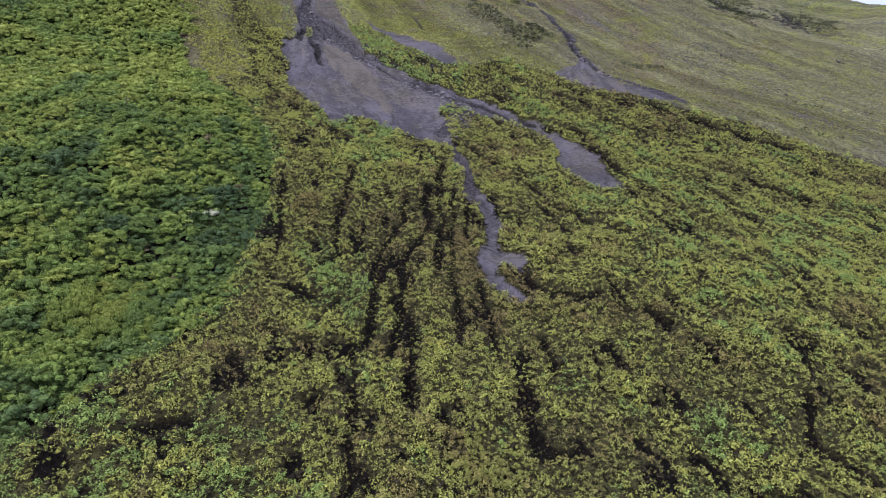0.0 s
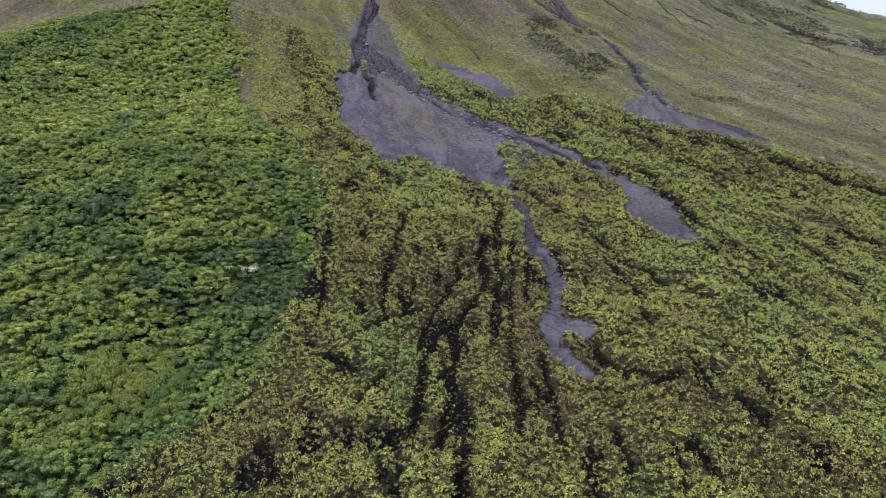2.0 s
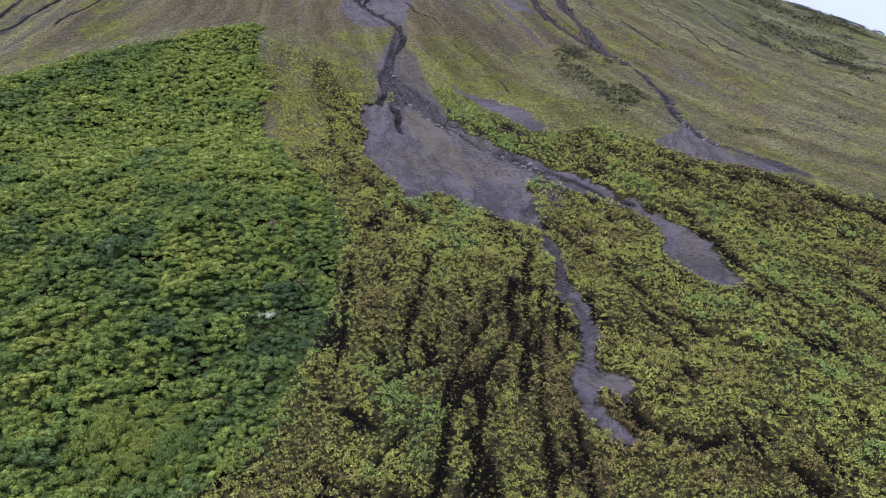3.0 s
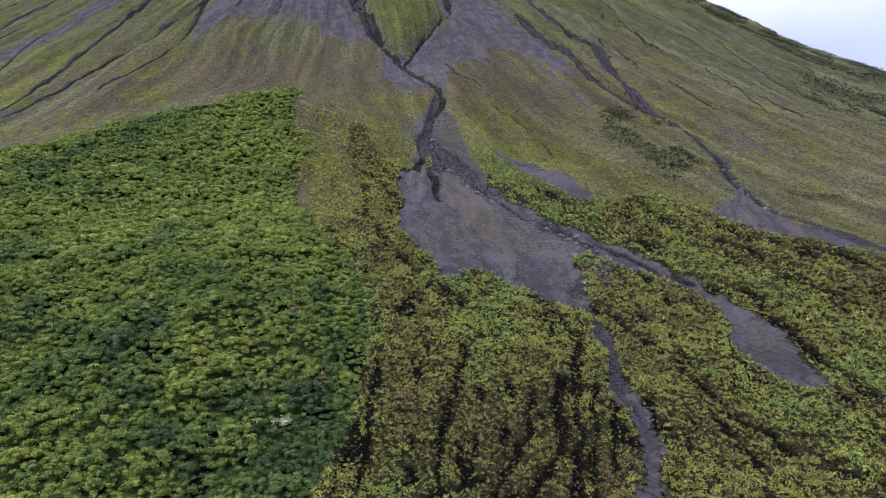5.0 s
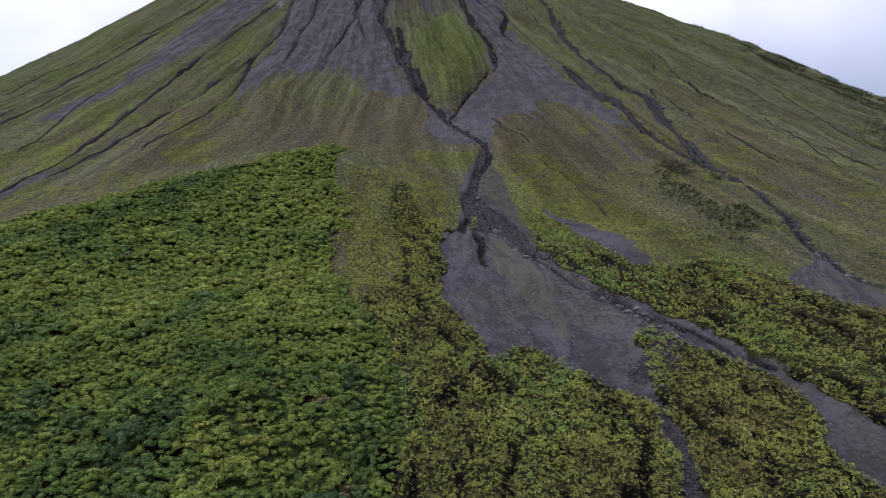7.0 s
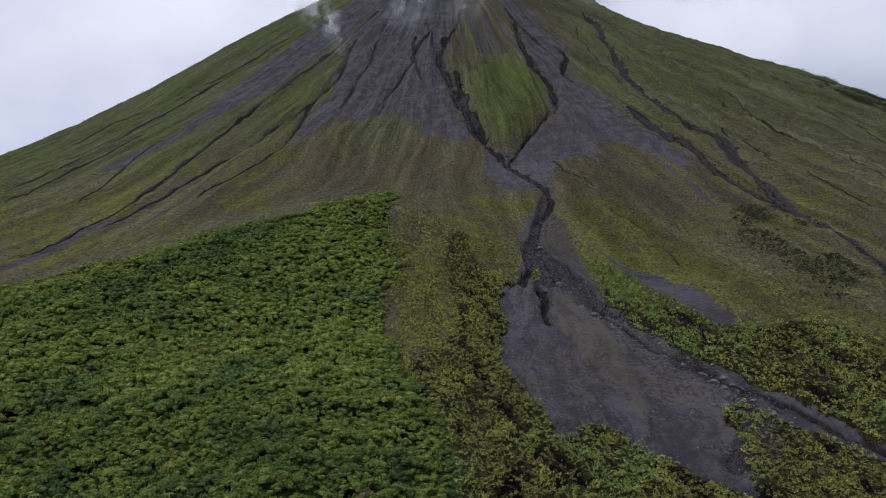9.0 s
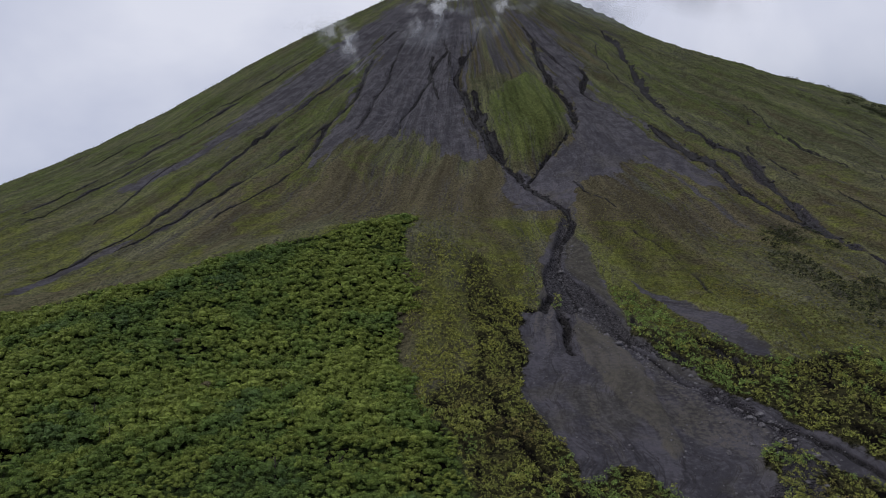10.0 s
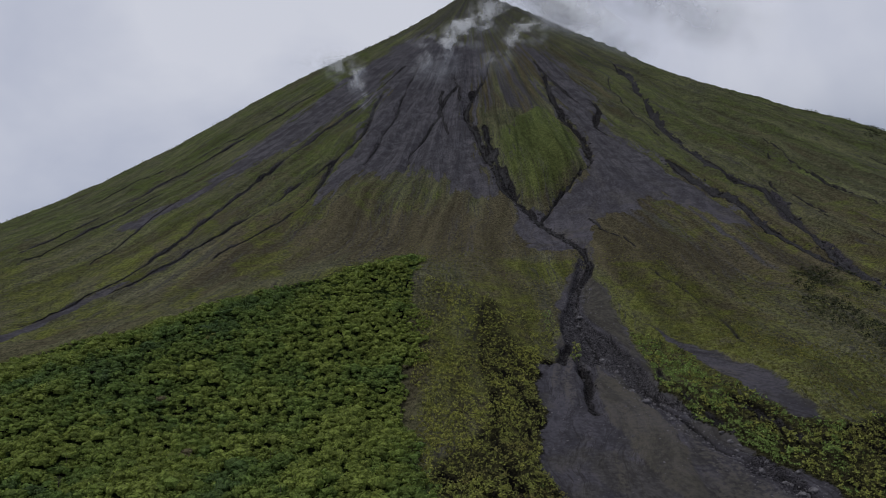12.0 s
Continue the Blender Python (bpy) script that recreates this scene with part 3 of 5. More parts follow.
def flow_space(x, y):
    """Across and along the spreading ash tongues."""
    east = x > 280
    fx, fy = np.where(east, x - 372, x - 95), np.where(east, 720 - y, 830 - y)
    return np.arctan2(fx, fy) * 190 + 16 * fbm(x, y, 60.0, 3, 68), np.hypot(fx, fy)


def height(x, y):
    x, y = np.asarray(x, float), np.asarray(y, float)
    z, r, th = cone(x, y)
    forest, scrub, ash = inside_distance(x, y, FOREST), inside_distance(x, y, SCRUB), ash_field(x, y)
    high = smooth(y, 850, 1300)
    smoothed = 1 - 0.75 * smooth(ash, -5, 8)
    bent = th + 0.035 * fbm(x, y, 170.0, 3, 31)
    ribs = fbm(bent * 42, r / 170.0, 1.0, 3, 20) * (1 - 0.65 * smooth(x, 500, 900)) * (1 - 0.6 * smooth(-x, 200, 380))
    z = z + ribs * 15.0 * high * (0.35 + 0.65 * smoothed) * (0.35 + 0.65 * smooth(r, 150, 600)) + fbm(bent * 95, r / 90.0, 1.0, 2, 30) * 5.0 * high * smoothed * smooth(r, 200, 650) * (1 - 0.6 * smooth(x, 500, 900)) * (1 - 0.6 * smooth(-x, 200, 380))
    z = z + fbm(x, y, 45.0, 4, 40) * (4.0 - 2.0 * high) * smoothed + fbm(x, y, 9.0, 2, 50) * 1.0 * smoothed
    z = z - 4.5 * smooth(forest, -3, 8) - 1.5 * smooth(scrub, -3, 6) - 0.8 * smooth(ash, -2, 4)
    dome = inside_distance(x, y, DOME)
    z = z + 21.0 * smooth(dome + 14 * fbm(x, y, 40.0, 3, 48), -2, 34) - 7.0 * np.exp(-((dome + 8) / 7) ** 2)
    # sharp rills in the high ash, hummocks and terracettes on the grass
    upper = smooth(y, 1000, 1250) * smooth(r, 120, 350) * (1 - smooth(y, 1750, 1880))
    rills = np.abs(fbm(bent * 58 + 0.9 * fbm(x, y, 50.0, 3, 28), r / 110.0, 1.0, 3, 24))
    z = z + upper * (1 - smoothed) * (11.0 * np.minimum(rills, 0.3) + 5.0 * np.abs(fbm(bent * 130, r / 45.0, 1.0, 2, 26)))
    z = z + smooth(y, 560, 760) * smoothed * (1 - smooth(scrub, -8, 2)) * (1 - smooth(forest, -8, 2)) * (1 - 0.8 * smooth(y, 1750, 1880)) * (3.4 * fbm(x * 0.8, y * 1.3, 20.0, 4, 27) + 2.4 * np.abs(fbm(th * 80, r / 130.0, 1.0, 2, 29)) * smooth(y, 900, 1100))
    z = z + fbm(th * 26, r / 300.0, 1.0, 2, 35) * 18.0 * smooth(x, 230, 420) * smooth(y, 560, 750) * smoothed
    bed = smooth(scrub, 0, 10) * smoothed * (1 - 0.6 * smooth(y, 560, 700))
    gap, patchy = gap_field(x, y)
    z = z + bed * (2.6 * fbm(x * 1.5, y * 0.8, 13.0, 3, 44) - 3.2 * smooth(gap, -1.5, 2.5) - 1.2 * smooth(-patchy, 0.24, 0.38))
    # braided rills in the ash
    across, out = flow_space(x, y)
    braid = np.abs(fbm(across / 16.0, out / 120.0, 1.0, 3, 87))
    z = z - 1.1 * (1 - smooth(braid, 0.0, 0.09)) * smooth(ash, 1, 6) * (1 - smooth(y, 900, 1000)) + 2.0 * fbm(across / 30.0, out / 160.0, 1.0, 2, 88) * smooth(ash, 0, 8) * (1 - high)
    # the rocky channel of the fan, cut with steep banks
    ragged = 3.5 * fbm(x, y, 11.0, 3, 61)
    cut = np.maximum(inside_distance(x, y, CHANNEL), inside_distance(x, y, NOTCH)) + ragged - 1.2
    z = z - 4.2 * smooth(cut, -0.4, 2.6) + 1.2 * np.exp(-((cut + 2.5) / 2.2) ** 2)
    z = z + 2.2 * smooth(inside_distance(x, y, PALE) + ragged, -1.0, 3.0) - 1.5 * smooth(inside_distance(x, y, STRIPE) + ragged, -1, 2)
    into, depth = gully_field(x, y)
    return z - depth


def axis(pieces):
    out = [pieces[0][0]]
    for end, step in pieces:
        while out[-1] < end - 1e-6:
            out.append(min(out[-1] + step, end))
    return np.array(out, float)


gx = axis([(-4600, 200), (-1600, 200), (-900, 30), (-500, 5), (-120, 4), (50, 3), (250, 1.8), (460, 3), (800, 5), (1400, 10), (1500, 25), (2000, 60), (4600, 260)])
gy = axis([(-2400, 250), (-400, 250), (60, 20), (140, 6), (560, 3), (900, 2), (1300, 3.5), (1800, 5.5), (2200, 12), (2900, 60), (4800, 250)])
X, Y = np.meshgrid(gx, gy, indexing="ij")
xf, yf = X.ravel(), Y.ravel()
zf = height(xf, yf)
nx, ny = len(gx), len(gy)


def grid_height(x, y):
    """Height of the finished ground sheet."""
    x, y = np.asarray(x, float), np.asarray(y, float)
    i = np.clip(np.searchsorted(gx, x) - 1, 0, nx - 2)
    j = np.clip(np.searchsorted(gy, y) - 1, 0, ny - 2)
    u, v = (x - gx[i]) / (gx[i + 1] - gx[i]), (y - gy[j]) / (gy[j + 1] - gy[j])
    Z = zf.reshape(nx, ny)
    return Z[i, j] * (1 - u) * (1 - v) + Z[i + 1, j] * u * (1 - v) + Z[i, j + 1] * (1 - u) * v + Z[i + 1, j + 1] * u * v


def mesh_from(name, verts, faces, material, attributes=(), smooth_shade=False):
    """A mesh of many triangles or quads at once."""
    me = bpy.data.meshes.new(name)
    verts, faces = np.asarray(verts, np.float32), np.asarray(faces, np.int32)
    k = faces.shape[1]
    me.vertices.add(len(verts))
    me.vertices.foreach_set("co", verts.ravel())
    me.loops.add(faces.size)
    me.loops.foreach_set("vertex_index", faces.ravel())
    me.polygons.add(len(faces))
    me.polygons.foreach_set("loop_start", np.arange(0, faces.size, k, dtype=np.int32))
    me.polygons.foreach_set("use_smooth", np.full(len(faces), smooth_shade))
    me.update(calc_edges=True)
    for key, values in attributes:
        at = me.attributes.new(key, "FLOAT", "POINT")
        at.data.foreach_set("value", np.asarray(values, np.float32))
    me.materials.append(material)
    return me


ii, jj = np.meshgrid(np.arange(nx - 1), np.arange(ny - 1), indexing="ij")
a = (ii * ny + jj).ravel()
quads = np.stack([a, a + ny, a + ny + 1, a + 1], 1)
_, rf, thf = cone(xf, yf)
ash_d, (gully_d, _g) = ash_field(xf, yf), gully_field(xf, yf)
scrub_d = np.maximum(inside_distance(xf, yf, SCRUB), inside_distance(xf, yf, FOREST))
lush_d = np.max([np.minimum(inside_distance(xf, yf, q), 0.0 if q is LUSH[2] else 3.0 if q is LUSH[1] else 40) for q in LUSH], axis=0)
lush_d = np.maximum(np.clip(lush_d, -30, 30), np.clip(inside_distance(xf, yf, [(120, 900), (250, 780), (330, 610), (450, 520), (200, 560), (150, 720)]), -30, 5))
lush_d = np.maximum(lush_d, np.clip(inside_distance(xf, yf, [(-12, 650), (60, 700), (66, 850), (24, 880), (2, 800), (-14, 740)]), -30, 3))
crest = [(-480, 664), (-316, 707), (-245, 730), (-217, 757), (-185, 783), (-140, 795), (-111, 806), (-85, 841), (-63, 897), (-40, 940)]
lush_d = np.maximum(lush_d, np.clip(7 - line_distance(xf, yf, crest), -30, 6))
west = np.clip(-1 + 26 * fbm(xf * 0.7 + yf * 0.5, yf * 0.25 - xf * 0.35, 32.0, 3, 97), -30, 7)
lush_d = np.maximum(lush_d, np.where((xf < -170) & (yf > 780), west, -30))
east = np.clip(-4 + 30 * fbm(xf, yf, 60.0, 4, 102), -30, 0.5)
lush_d = np.maximum(lush_d, np.where((xf > 230) & (yf < 1150), east, -30))
flank = np.clip(-4 + 30 * fbm(thf * 17 + 0.6 * fbm(xf, yf, 90.0, 2, 106), rf / 210.0, 1.0, 4, 105), -30, 3)
lush_d = np.maximum(lush_d, np.where((np.abs(xf - 20) > 190) & (yf > 950), flank, -30))
# how green the open slope is: fresh at the foot and on the high flanks, brown between
brown_belt = np.exp(-((yf - 1040) / 110) ** 2) * smooth(xf, -420, -250) * (1 - smooth(xf, 280, 420)) + 0.8 * np.exp(-(((xf - 290) / 90) ** 2 + ((yf - 960) / 190) ** 2))
for band, half in (([(486, 1102), (509, 965), (515, 887), (519, 806), (474, 707)], 16), ([(613, 1163), (642, 1056), (619, 975), (587, 912)], 9),
                   ([(424, 998), (447, 907), (475, 831), (476, 773)], 14)):
    brown_belt = np.maximum(brown_belt, np.exp(-(line_distance(xf, yf, band) / half) ** 2))
green_f = np.clip(0.72 - 0.75 * brown_belt + 0.25 * smooth(rf, 300, 700) * smooth(np.abs(thf), 0.35, 0.8), 0, 1)
green_f = np.clip(green_f - 0.4 * np.exp(-((xf - 75) / 60) ** 2) * 0.55 * smooth(yf, 1425, 1465) * (1 - smooth(yf, 1700, 1800)) + 0.5 * smooth(yf, 1720, 1850), 0, 1)
band_d = np.min([line_distance(xf, yf, q) for q in ([(486, 1102), (509, 965), (515, 887), (519, 806), (474, 707)], [(613, 1163), (642, 1056), (619, 975), (587, 912)],
                                                   [(424, 998), (447, 907), (475, 831), (476, 773)])], axis=0)
bare_f = 0.12 * np.exp(-(band_d / 10) ** 2) + 0.55 * np.exp(-(((xf - 20) / 330) ** 2)) * smooth(yf, 1150, 1500) * (1 - 1.3 * np.exp(-((xf - 85) / 60) ** 2) * (1 - 0.95 * smooth(yf + 60 * fbm(xf, yf, 40.0, 2, 75), 1430, 1490)) * (1 - smooth(yf, 1650, 1850))) + 0.25 * brown_belt
ragged_f = 3.5 * fbm(xf, yf, 11.0, 3, 61)
cut_d = np.maximum(inside_distance(xf, yf, CHANNEL), inside_distance(xf, yf, NOTCH)) + ragged_f - 1.2
rubble_d = 8 + 16 * fbm(xf, yf, 24.0, 3, 66) - line_distance(xf, yf, [(160, 600), (185, 560), (160, 500)])
rubble_d = np.maximum(rubble_d, 2.6 + 5 * fbm(xf, yf, 14.0, 2, 63) - line_distance(xf, yf, STREAM[:7]))
rubble_d = np.maximum(rubble_d, 6.5 + 7 * fbm(xf, yf, 18.0, 2, 64) - line_distance(xf, yf, GULLIES[4][0] + [(392, 941), (392, 1000), (386, 1060), (384, 1120)]))
rubble_d = np.maximum(rubble_d, 6 - line_distance(xf, yf, [(356, 610), (375, 560), (385, 535)]))
for line, half, deep in GULLIES:
    if line[-1][0] < -150:
        rubble_d = np.maximum(rubble_d, half * 1.3 - 1.5 + 9 * fbm(xf, yf, 26.0, 3, 100) - line_distance(xf, yf, line))
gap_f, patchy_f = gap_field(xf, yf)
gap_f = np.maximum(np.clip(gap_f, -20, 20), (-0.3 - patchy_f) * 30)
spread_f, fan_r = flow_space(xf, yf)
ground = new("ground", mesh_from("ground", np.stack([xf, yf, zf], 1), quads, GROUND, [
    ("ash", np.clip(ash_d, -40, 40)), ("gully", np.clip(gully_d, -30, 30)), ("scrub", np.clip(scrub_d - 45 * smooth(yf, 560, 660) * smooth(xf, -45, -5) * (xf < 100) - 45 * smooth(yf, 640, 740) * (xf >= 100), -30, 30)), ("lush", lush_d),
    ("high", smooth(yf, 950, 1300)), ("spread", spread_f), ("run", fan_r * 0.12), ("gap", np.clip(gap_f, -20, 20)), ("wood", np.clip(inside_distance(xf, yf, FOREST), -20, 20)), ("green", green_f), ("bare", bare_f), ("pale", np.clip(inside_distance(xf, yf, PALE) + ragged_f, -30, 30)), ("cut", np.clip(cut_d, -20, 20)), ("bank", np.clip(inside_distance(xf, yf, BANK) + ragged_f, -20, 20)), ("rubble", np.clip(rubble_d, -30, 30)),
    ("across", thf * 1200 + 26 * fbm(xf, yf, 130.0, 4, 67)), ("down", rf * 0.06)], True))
tagged(ground, "volcano slope of grass, dark soil and grey ash tongues", "ground", kind="structure")


# ---- plants ----
def ball(level):
    """A coarse lump, and its upper part."""
    bm = bmesh.new()
    bmesh.ops.create_icosphere(bm, subdivisions=level, radius=1.0)
    v = np.array([q.co[:] for q in bm.verts])
    f = np.array([[q.index for q in p.verts] for p in bm.faces])
    bm.free()
    return v, f, f[v[f].mean(1)[:, 2] > -0.3]


BALL_V, BALL_F, BALL_UP = ball(1)


def crown_mesh(rng, lobes, leaves, size, spread, tall, base, core=0.7, solid=True):
    """Small leaf sprays in domed clumps, as a rule round dense inner lumps: vertices, triangles."""
    vs, fs, n = [], [], 0
    for k in range(lobes):
        ang, rad = rng.rand() * 6.283, spread * (0.0 if k == 0 else 0.5 + 0.3 * rng.rand())
        c = np.array([math.cos(ang) * rad, math.sin(ang) * rad, base + tall * (0.5 + (0.12 if k == 0 else -0.15 + 0.3 * rng.rand()))])
        s = np.array([spread * 0.62, spread * 0.62, tall * 0.42]) * (0.75 + 0.4 * rng.rand()) * (1.45 if lobes == 1 else 1.0 if k else 1.25) * (0.85 + 0.3 * rng.rand(3))
        if solid:
            vs.append(BALL_V * (1 + (rng.rand(len(BALL_V), 1) - 0.5) * 0.6) * s * core + c)
            fs.append(BALL_UP + n)
            n += len(BALL_V)
        m = leaves // lobes
        d = rng.randn(m, 3)
        d[:, 2] = np.abs(d[:, 2]) * 1.1 - 0.15
        d /= np.linalg.norm(d, axis=1, keepdims=True)
        p = c + d * s * (core + (1.12 - core) * rng.rand(m, 1) ** (1.0 if solid else 0.6))
        face = d * 0.8 + np.array([0, 0, 0.35]) + 0.45 * rng.randn(m, 3)
        face /= np.linalg.norm(face, axis=1, keepdims=True)
        t1 = np.cross(rng.randn(m, 3), face)
        t1 /= np.linalg.norm(t1, axis=1, keepdims=True)
        t2 = np.cross(t1, face)
        w = size * (0.5 + 0.9 * rng.rand(m, 1))
        tri = np.stack([p - t1 * w, p + t1 * w * 0.7 + t2 * w * 0.8, p + t1 * w * 0.7 - t2 * w * 0.8], 1)
        fs.append(n + np.arange(m)[:, None] * 3 + np.arange(3)[None])
        vs.append(tri.reshape(-1, 3))
        n += 3 * m
    return np.concatenate(vs), np.concatenate(fs)


def trunk_mesh(rng, tall, radius, reach, limbs=4):
    """A tapered, leaning trunk with limbs: vertices, triangles."""
    bm = bmesh.new()

    def limb(p, q, r0, r1):
        d = q - p
        rot = d.to_track_quat("Z", "Y").to_matrix().to_4x4()
        bmesh.ops.create_cone(bm, segments=6, radius1=r0, radius2=r1, depth=d.length, cap_ends=True, matrix=Matrix.Translation((p + q) / 2) @ rot)

    knee = Vector(((rng.rand() - 0.5) * 0.6, (rng.rand() - 0.5) * 0.6, tall * 0.5))
    top = Vector((knee.x * 1.5, knee.y * 1.5, tall))
    limb(Vector((0, 0, -1.5)), knee, radius, radius * 0.75)
    limb(knee, top, radius * 0.75, radius * 0.35)
    for k in range(limbs):
        ang = k * 6.283 / max(limbs, 1) + rng.rand()
        s = knee.lerp(top, 0.2 * k)
        limb(s, s + Vector((math.cos(ang) * reach, math.sin(ang) * reach, reach * 0.8)), radius * 0.45, radius * 0.15)
    bmesh.ops.triangulate(bm, faces=bm.faces[:])
    bm.verts.index_update()
    v = np.array([q.co[:] for q in bm.verts])
    f = np.array([[q.index for q in p.verts] for p in bm.faces])
    bm.free()
    return v, f


def frond_mesh(rng, count, length, rise, top):
    """Arching palm fronds from one point: vertices, triangles."""
    vs, fs, n = [], [], 0
    for k in range(count):
        ang = k * 6.283 / count + rng.rand() * 0.3
        out, side = np.array([math.cos(ang), math.sin(ang), 0.0]), np.array([-math.sin(ang), math.cos(ang), 0.0])
        ln, up = length * (0.8 + 0.4 * rng.rand()), rise * (0.7 + 0.6 * rng.rand())
        rows = []
        for i in range(6):
            u = i / 5
            p = np.array([0, 0, top]) + out * ln * u + np.array([0, 0, up * (u * 2.0 - 2.6 * u * u)])
            w = 0.5 * math.sin(math.pi * (0.12 + 0.86 * u)) * ln * 0.22
            rows += [p - side * w - np.array([0, 0, w * 0.5]), p, p + side * w - np.array([0, 0, w * 0.5])]
        vs.append(np.array(rows))
        for i in range(5):
            b = n + i * 3
            for c in (0, 1):
                fs += [[b + c, b + c + 1, b + c + 4], [b + c, b + c + 4, b + c + 3]]
        n += 18
    return np.concatenate(vs), np.array(fs)


def scatter(rng, box, step):
    x0, y0, x1, y1 = box
    u, v = np.meshgrid(np.arange(x0, x1, step), np.arange(y0, y1, step), indexing="ij")
    u = u + (rng.rand(*u.shape) - 0.5) * step * 1.5
    v = v + (rng.rand(*v.shape) - 0.5) * step * 1.5
    return u.ravel(), v.ravel()


def patches(rng, x, y, step, low, high):
    """Single crowns of uneven size that share the ground out: for each place a random number of its crown, the crown's radius,
    and how far out in the crown it lies (0 at its middle, 1 at its edge)."""
    i, j = np.floor(x / step).astype(int), np.floor(y / step).astype(int)
    i0, j0 = i.min() - 3, j.min() - 3
    shape = (i.max() - i0 + 5, j.max() - j0 + 5)
    jx, jy, own = rng.rand(*shape), rng.rand(*shape), rng.rand(*shape)
    radius = low * (high / low) ** (rng.rand(*shape) ** 2.2)
    best, number, wide = np.full(x.shape, 1e9), np.zeros(x.shape), np.zeros(x.shape)
    for a in range(-3, 4):
        for b in range(-3, 4):
            ca, cb = i + a - i0, j + b - j0
            q = np.hypot((i + a + jx[ca, cb]) * step - x, (j + b + jy[ca, cb]) * step - y) / radius[ca, cb]
            closer = q < best
            best, number, wide = np.where(closer, q, best), np.where(closer, own[ca, cb], number), np.where(closer, radius[ca, cb], wide)
    return number, wide, np.minimum(best, 1.2)


def in_reach(x, y, margin=0.0):
    """The stretch of the plan along the flight where plants stand close."""
    west = np.minimum(20 - 0.73 * (y - 180), -0.27 * y) - 25 - margin
    return (x > west) & (x < 1.18 * y + 25 + margin) & (y > 178 - 0.22 * x - margin)


def plant_many(name, variants, x, y, scale, tint, material, rng, label, category, sink=0.3):
    """Many plants as one object; each takes one of the variants, turned and sized."""
    z = grid_height(x, y) - sink
    pick, turn = rng.randint(0, len(variants), len(x)), rng.rand(len(x)) * 6.283
    vs, fs, ts, n = [], [], [], 0
    for k, (v, f) in enumerate(variants):
        m = np.where(pick == k)[0]
        if not len(m):
            continue
        c, s = np.cos(turn[m])[:, None], np.sin(turn[m])[:, None]
        q = np.stack([v[:, 0] * c - v[:, 1] * s, v[:, 0] * s + v[:, 1] * c, np.broadcast_to(v[:, 2], (len(m), len(v)))], -1) * scale[m][:, None, None]
        q += np.stack([x[m], y[m], z[m]], 1)[:, None, :]
        vs.append(q.reshape(-1, 3))
        fs.append((f[None] + (n + np.arange(len(m)) * len(v))[:, None, None]).reshape(-1, 3))
        ts.append(np.repeat(tint[m], len(v)))
        n += len(m) * len(v)
    ob = new(name, mesh_from(name, np.concatenate(vs), np.concatenate(fs), material, [("tint", np.concatenate(ts))]))
    return tagged(ob, label, category, kind="stuff")


def part(name, mesh, parent, label=""):
    """One mesh as a part of a thing."""
    ob = new(name, mesh)
    ob.parent = parent
    return tagged(ob, label) if label else ob


rng = np.random.RandomState(5)
# the forest on the hill
fx, fy = scatter(rng, (-480, 150, 40, 945), 2.45)
fd = inside_distance(fx, fy, FOREST) - 18 * smooth(fy, 880, 935)
fd = fd + 22 * fbm(fx, fy, 38.0, 3, 131) * smooth(fx, -75, -45) * smooth(fy, 560, 640)
keep = (fd > 0.5 + (4 + 14 * smooth(fy, 560, 700) * smooth(fx, -70, -40)) * fbm(fx, fy, 18.0, 3, 70)) & in_reach(fx, fy, 12)
fx, fy, fd = fx[keep], fy[keep], fd[keep]
own, wide, edge = patches(rng, fx, fy, 6.5, 2.2, 10.5)
lift = np.clip(0.5 * wide * (1 - edge ** 2) - 0.8, -0.8, 4.2) * smooth(fd, 0, 14) + 1.6 * fbm(fx, fy, 16.0, 2, 74)
size = (0.56 + 0.46 * rng.rand(len(fx)) ** 2) * (0.86 + 0.035 * wide) * (1 + 0.4 * fbm(fx, fy, 26.0, 3, 71)) * (0.7 + 0.3 * smooth(fd, 0, 12)) * (1 + 0.16 * smooth(fy, 480, 540))
ftint = np.clip(0.45 + 0.6 * fbm(fx, fy, 45.0, 3, 72) + (0.6 - 0.25 * smooth(fy, 450, 650)) * (own - 0.5) + (rng.rand(len(fx)) - 0.5) * 0.12, 0, 0.94)
ftint = np.where(((own * 97 % 1.0) < 0.008) & (wide < 3.5), 1.0, ftint)
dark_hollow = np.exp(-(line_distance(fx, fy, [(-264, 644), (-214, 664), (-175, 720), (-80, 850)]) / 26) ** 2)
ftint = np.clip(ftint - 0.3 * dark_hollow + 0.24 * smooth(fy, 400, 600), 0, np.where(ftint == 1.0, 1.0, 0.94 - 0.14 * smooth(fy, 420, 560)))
tree_kinds = [crown_mesh(rng, 2, 56, 0.42, 2.9, 3.8, 0.6) for k in range(18)]
tree_kinds_far = [crown_mesh(rng, 1, 22, 0.64, 3.1, 3.5, 0.6, 0.8) for k in range(14)]
order = np.argsort(np.hypot(fx + 50, fy - 300))
one = np.zeros(len(fx), bool)
one[order[:280]] = True
near, far = (~one) & (fy < 520), (~one) & (fy >= 520)
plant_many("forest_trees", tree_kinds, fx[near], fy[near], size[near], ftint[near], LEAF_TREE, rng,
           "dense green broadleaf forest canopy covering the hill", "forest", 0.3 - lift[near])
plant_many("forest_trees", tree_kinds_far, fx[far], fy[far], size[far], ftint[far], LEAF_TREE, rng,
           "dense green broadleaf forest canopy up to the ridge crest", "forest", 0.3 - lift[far])


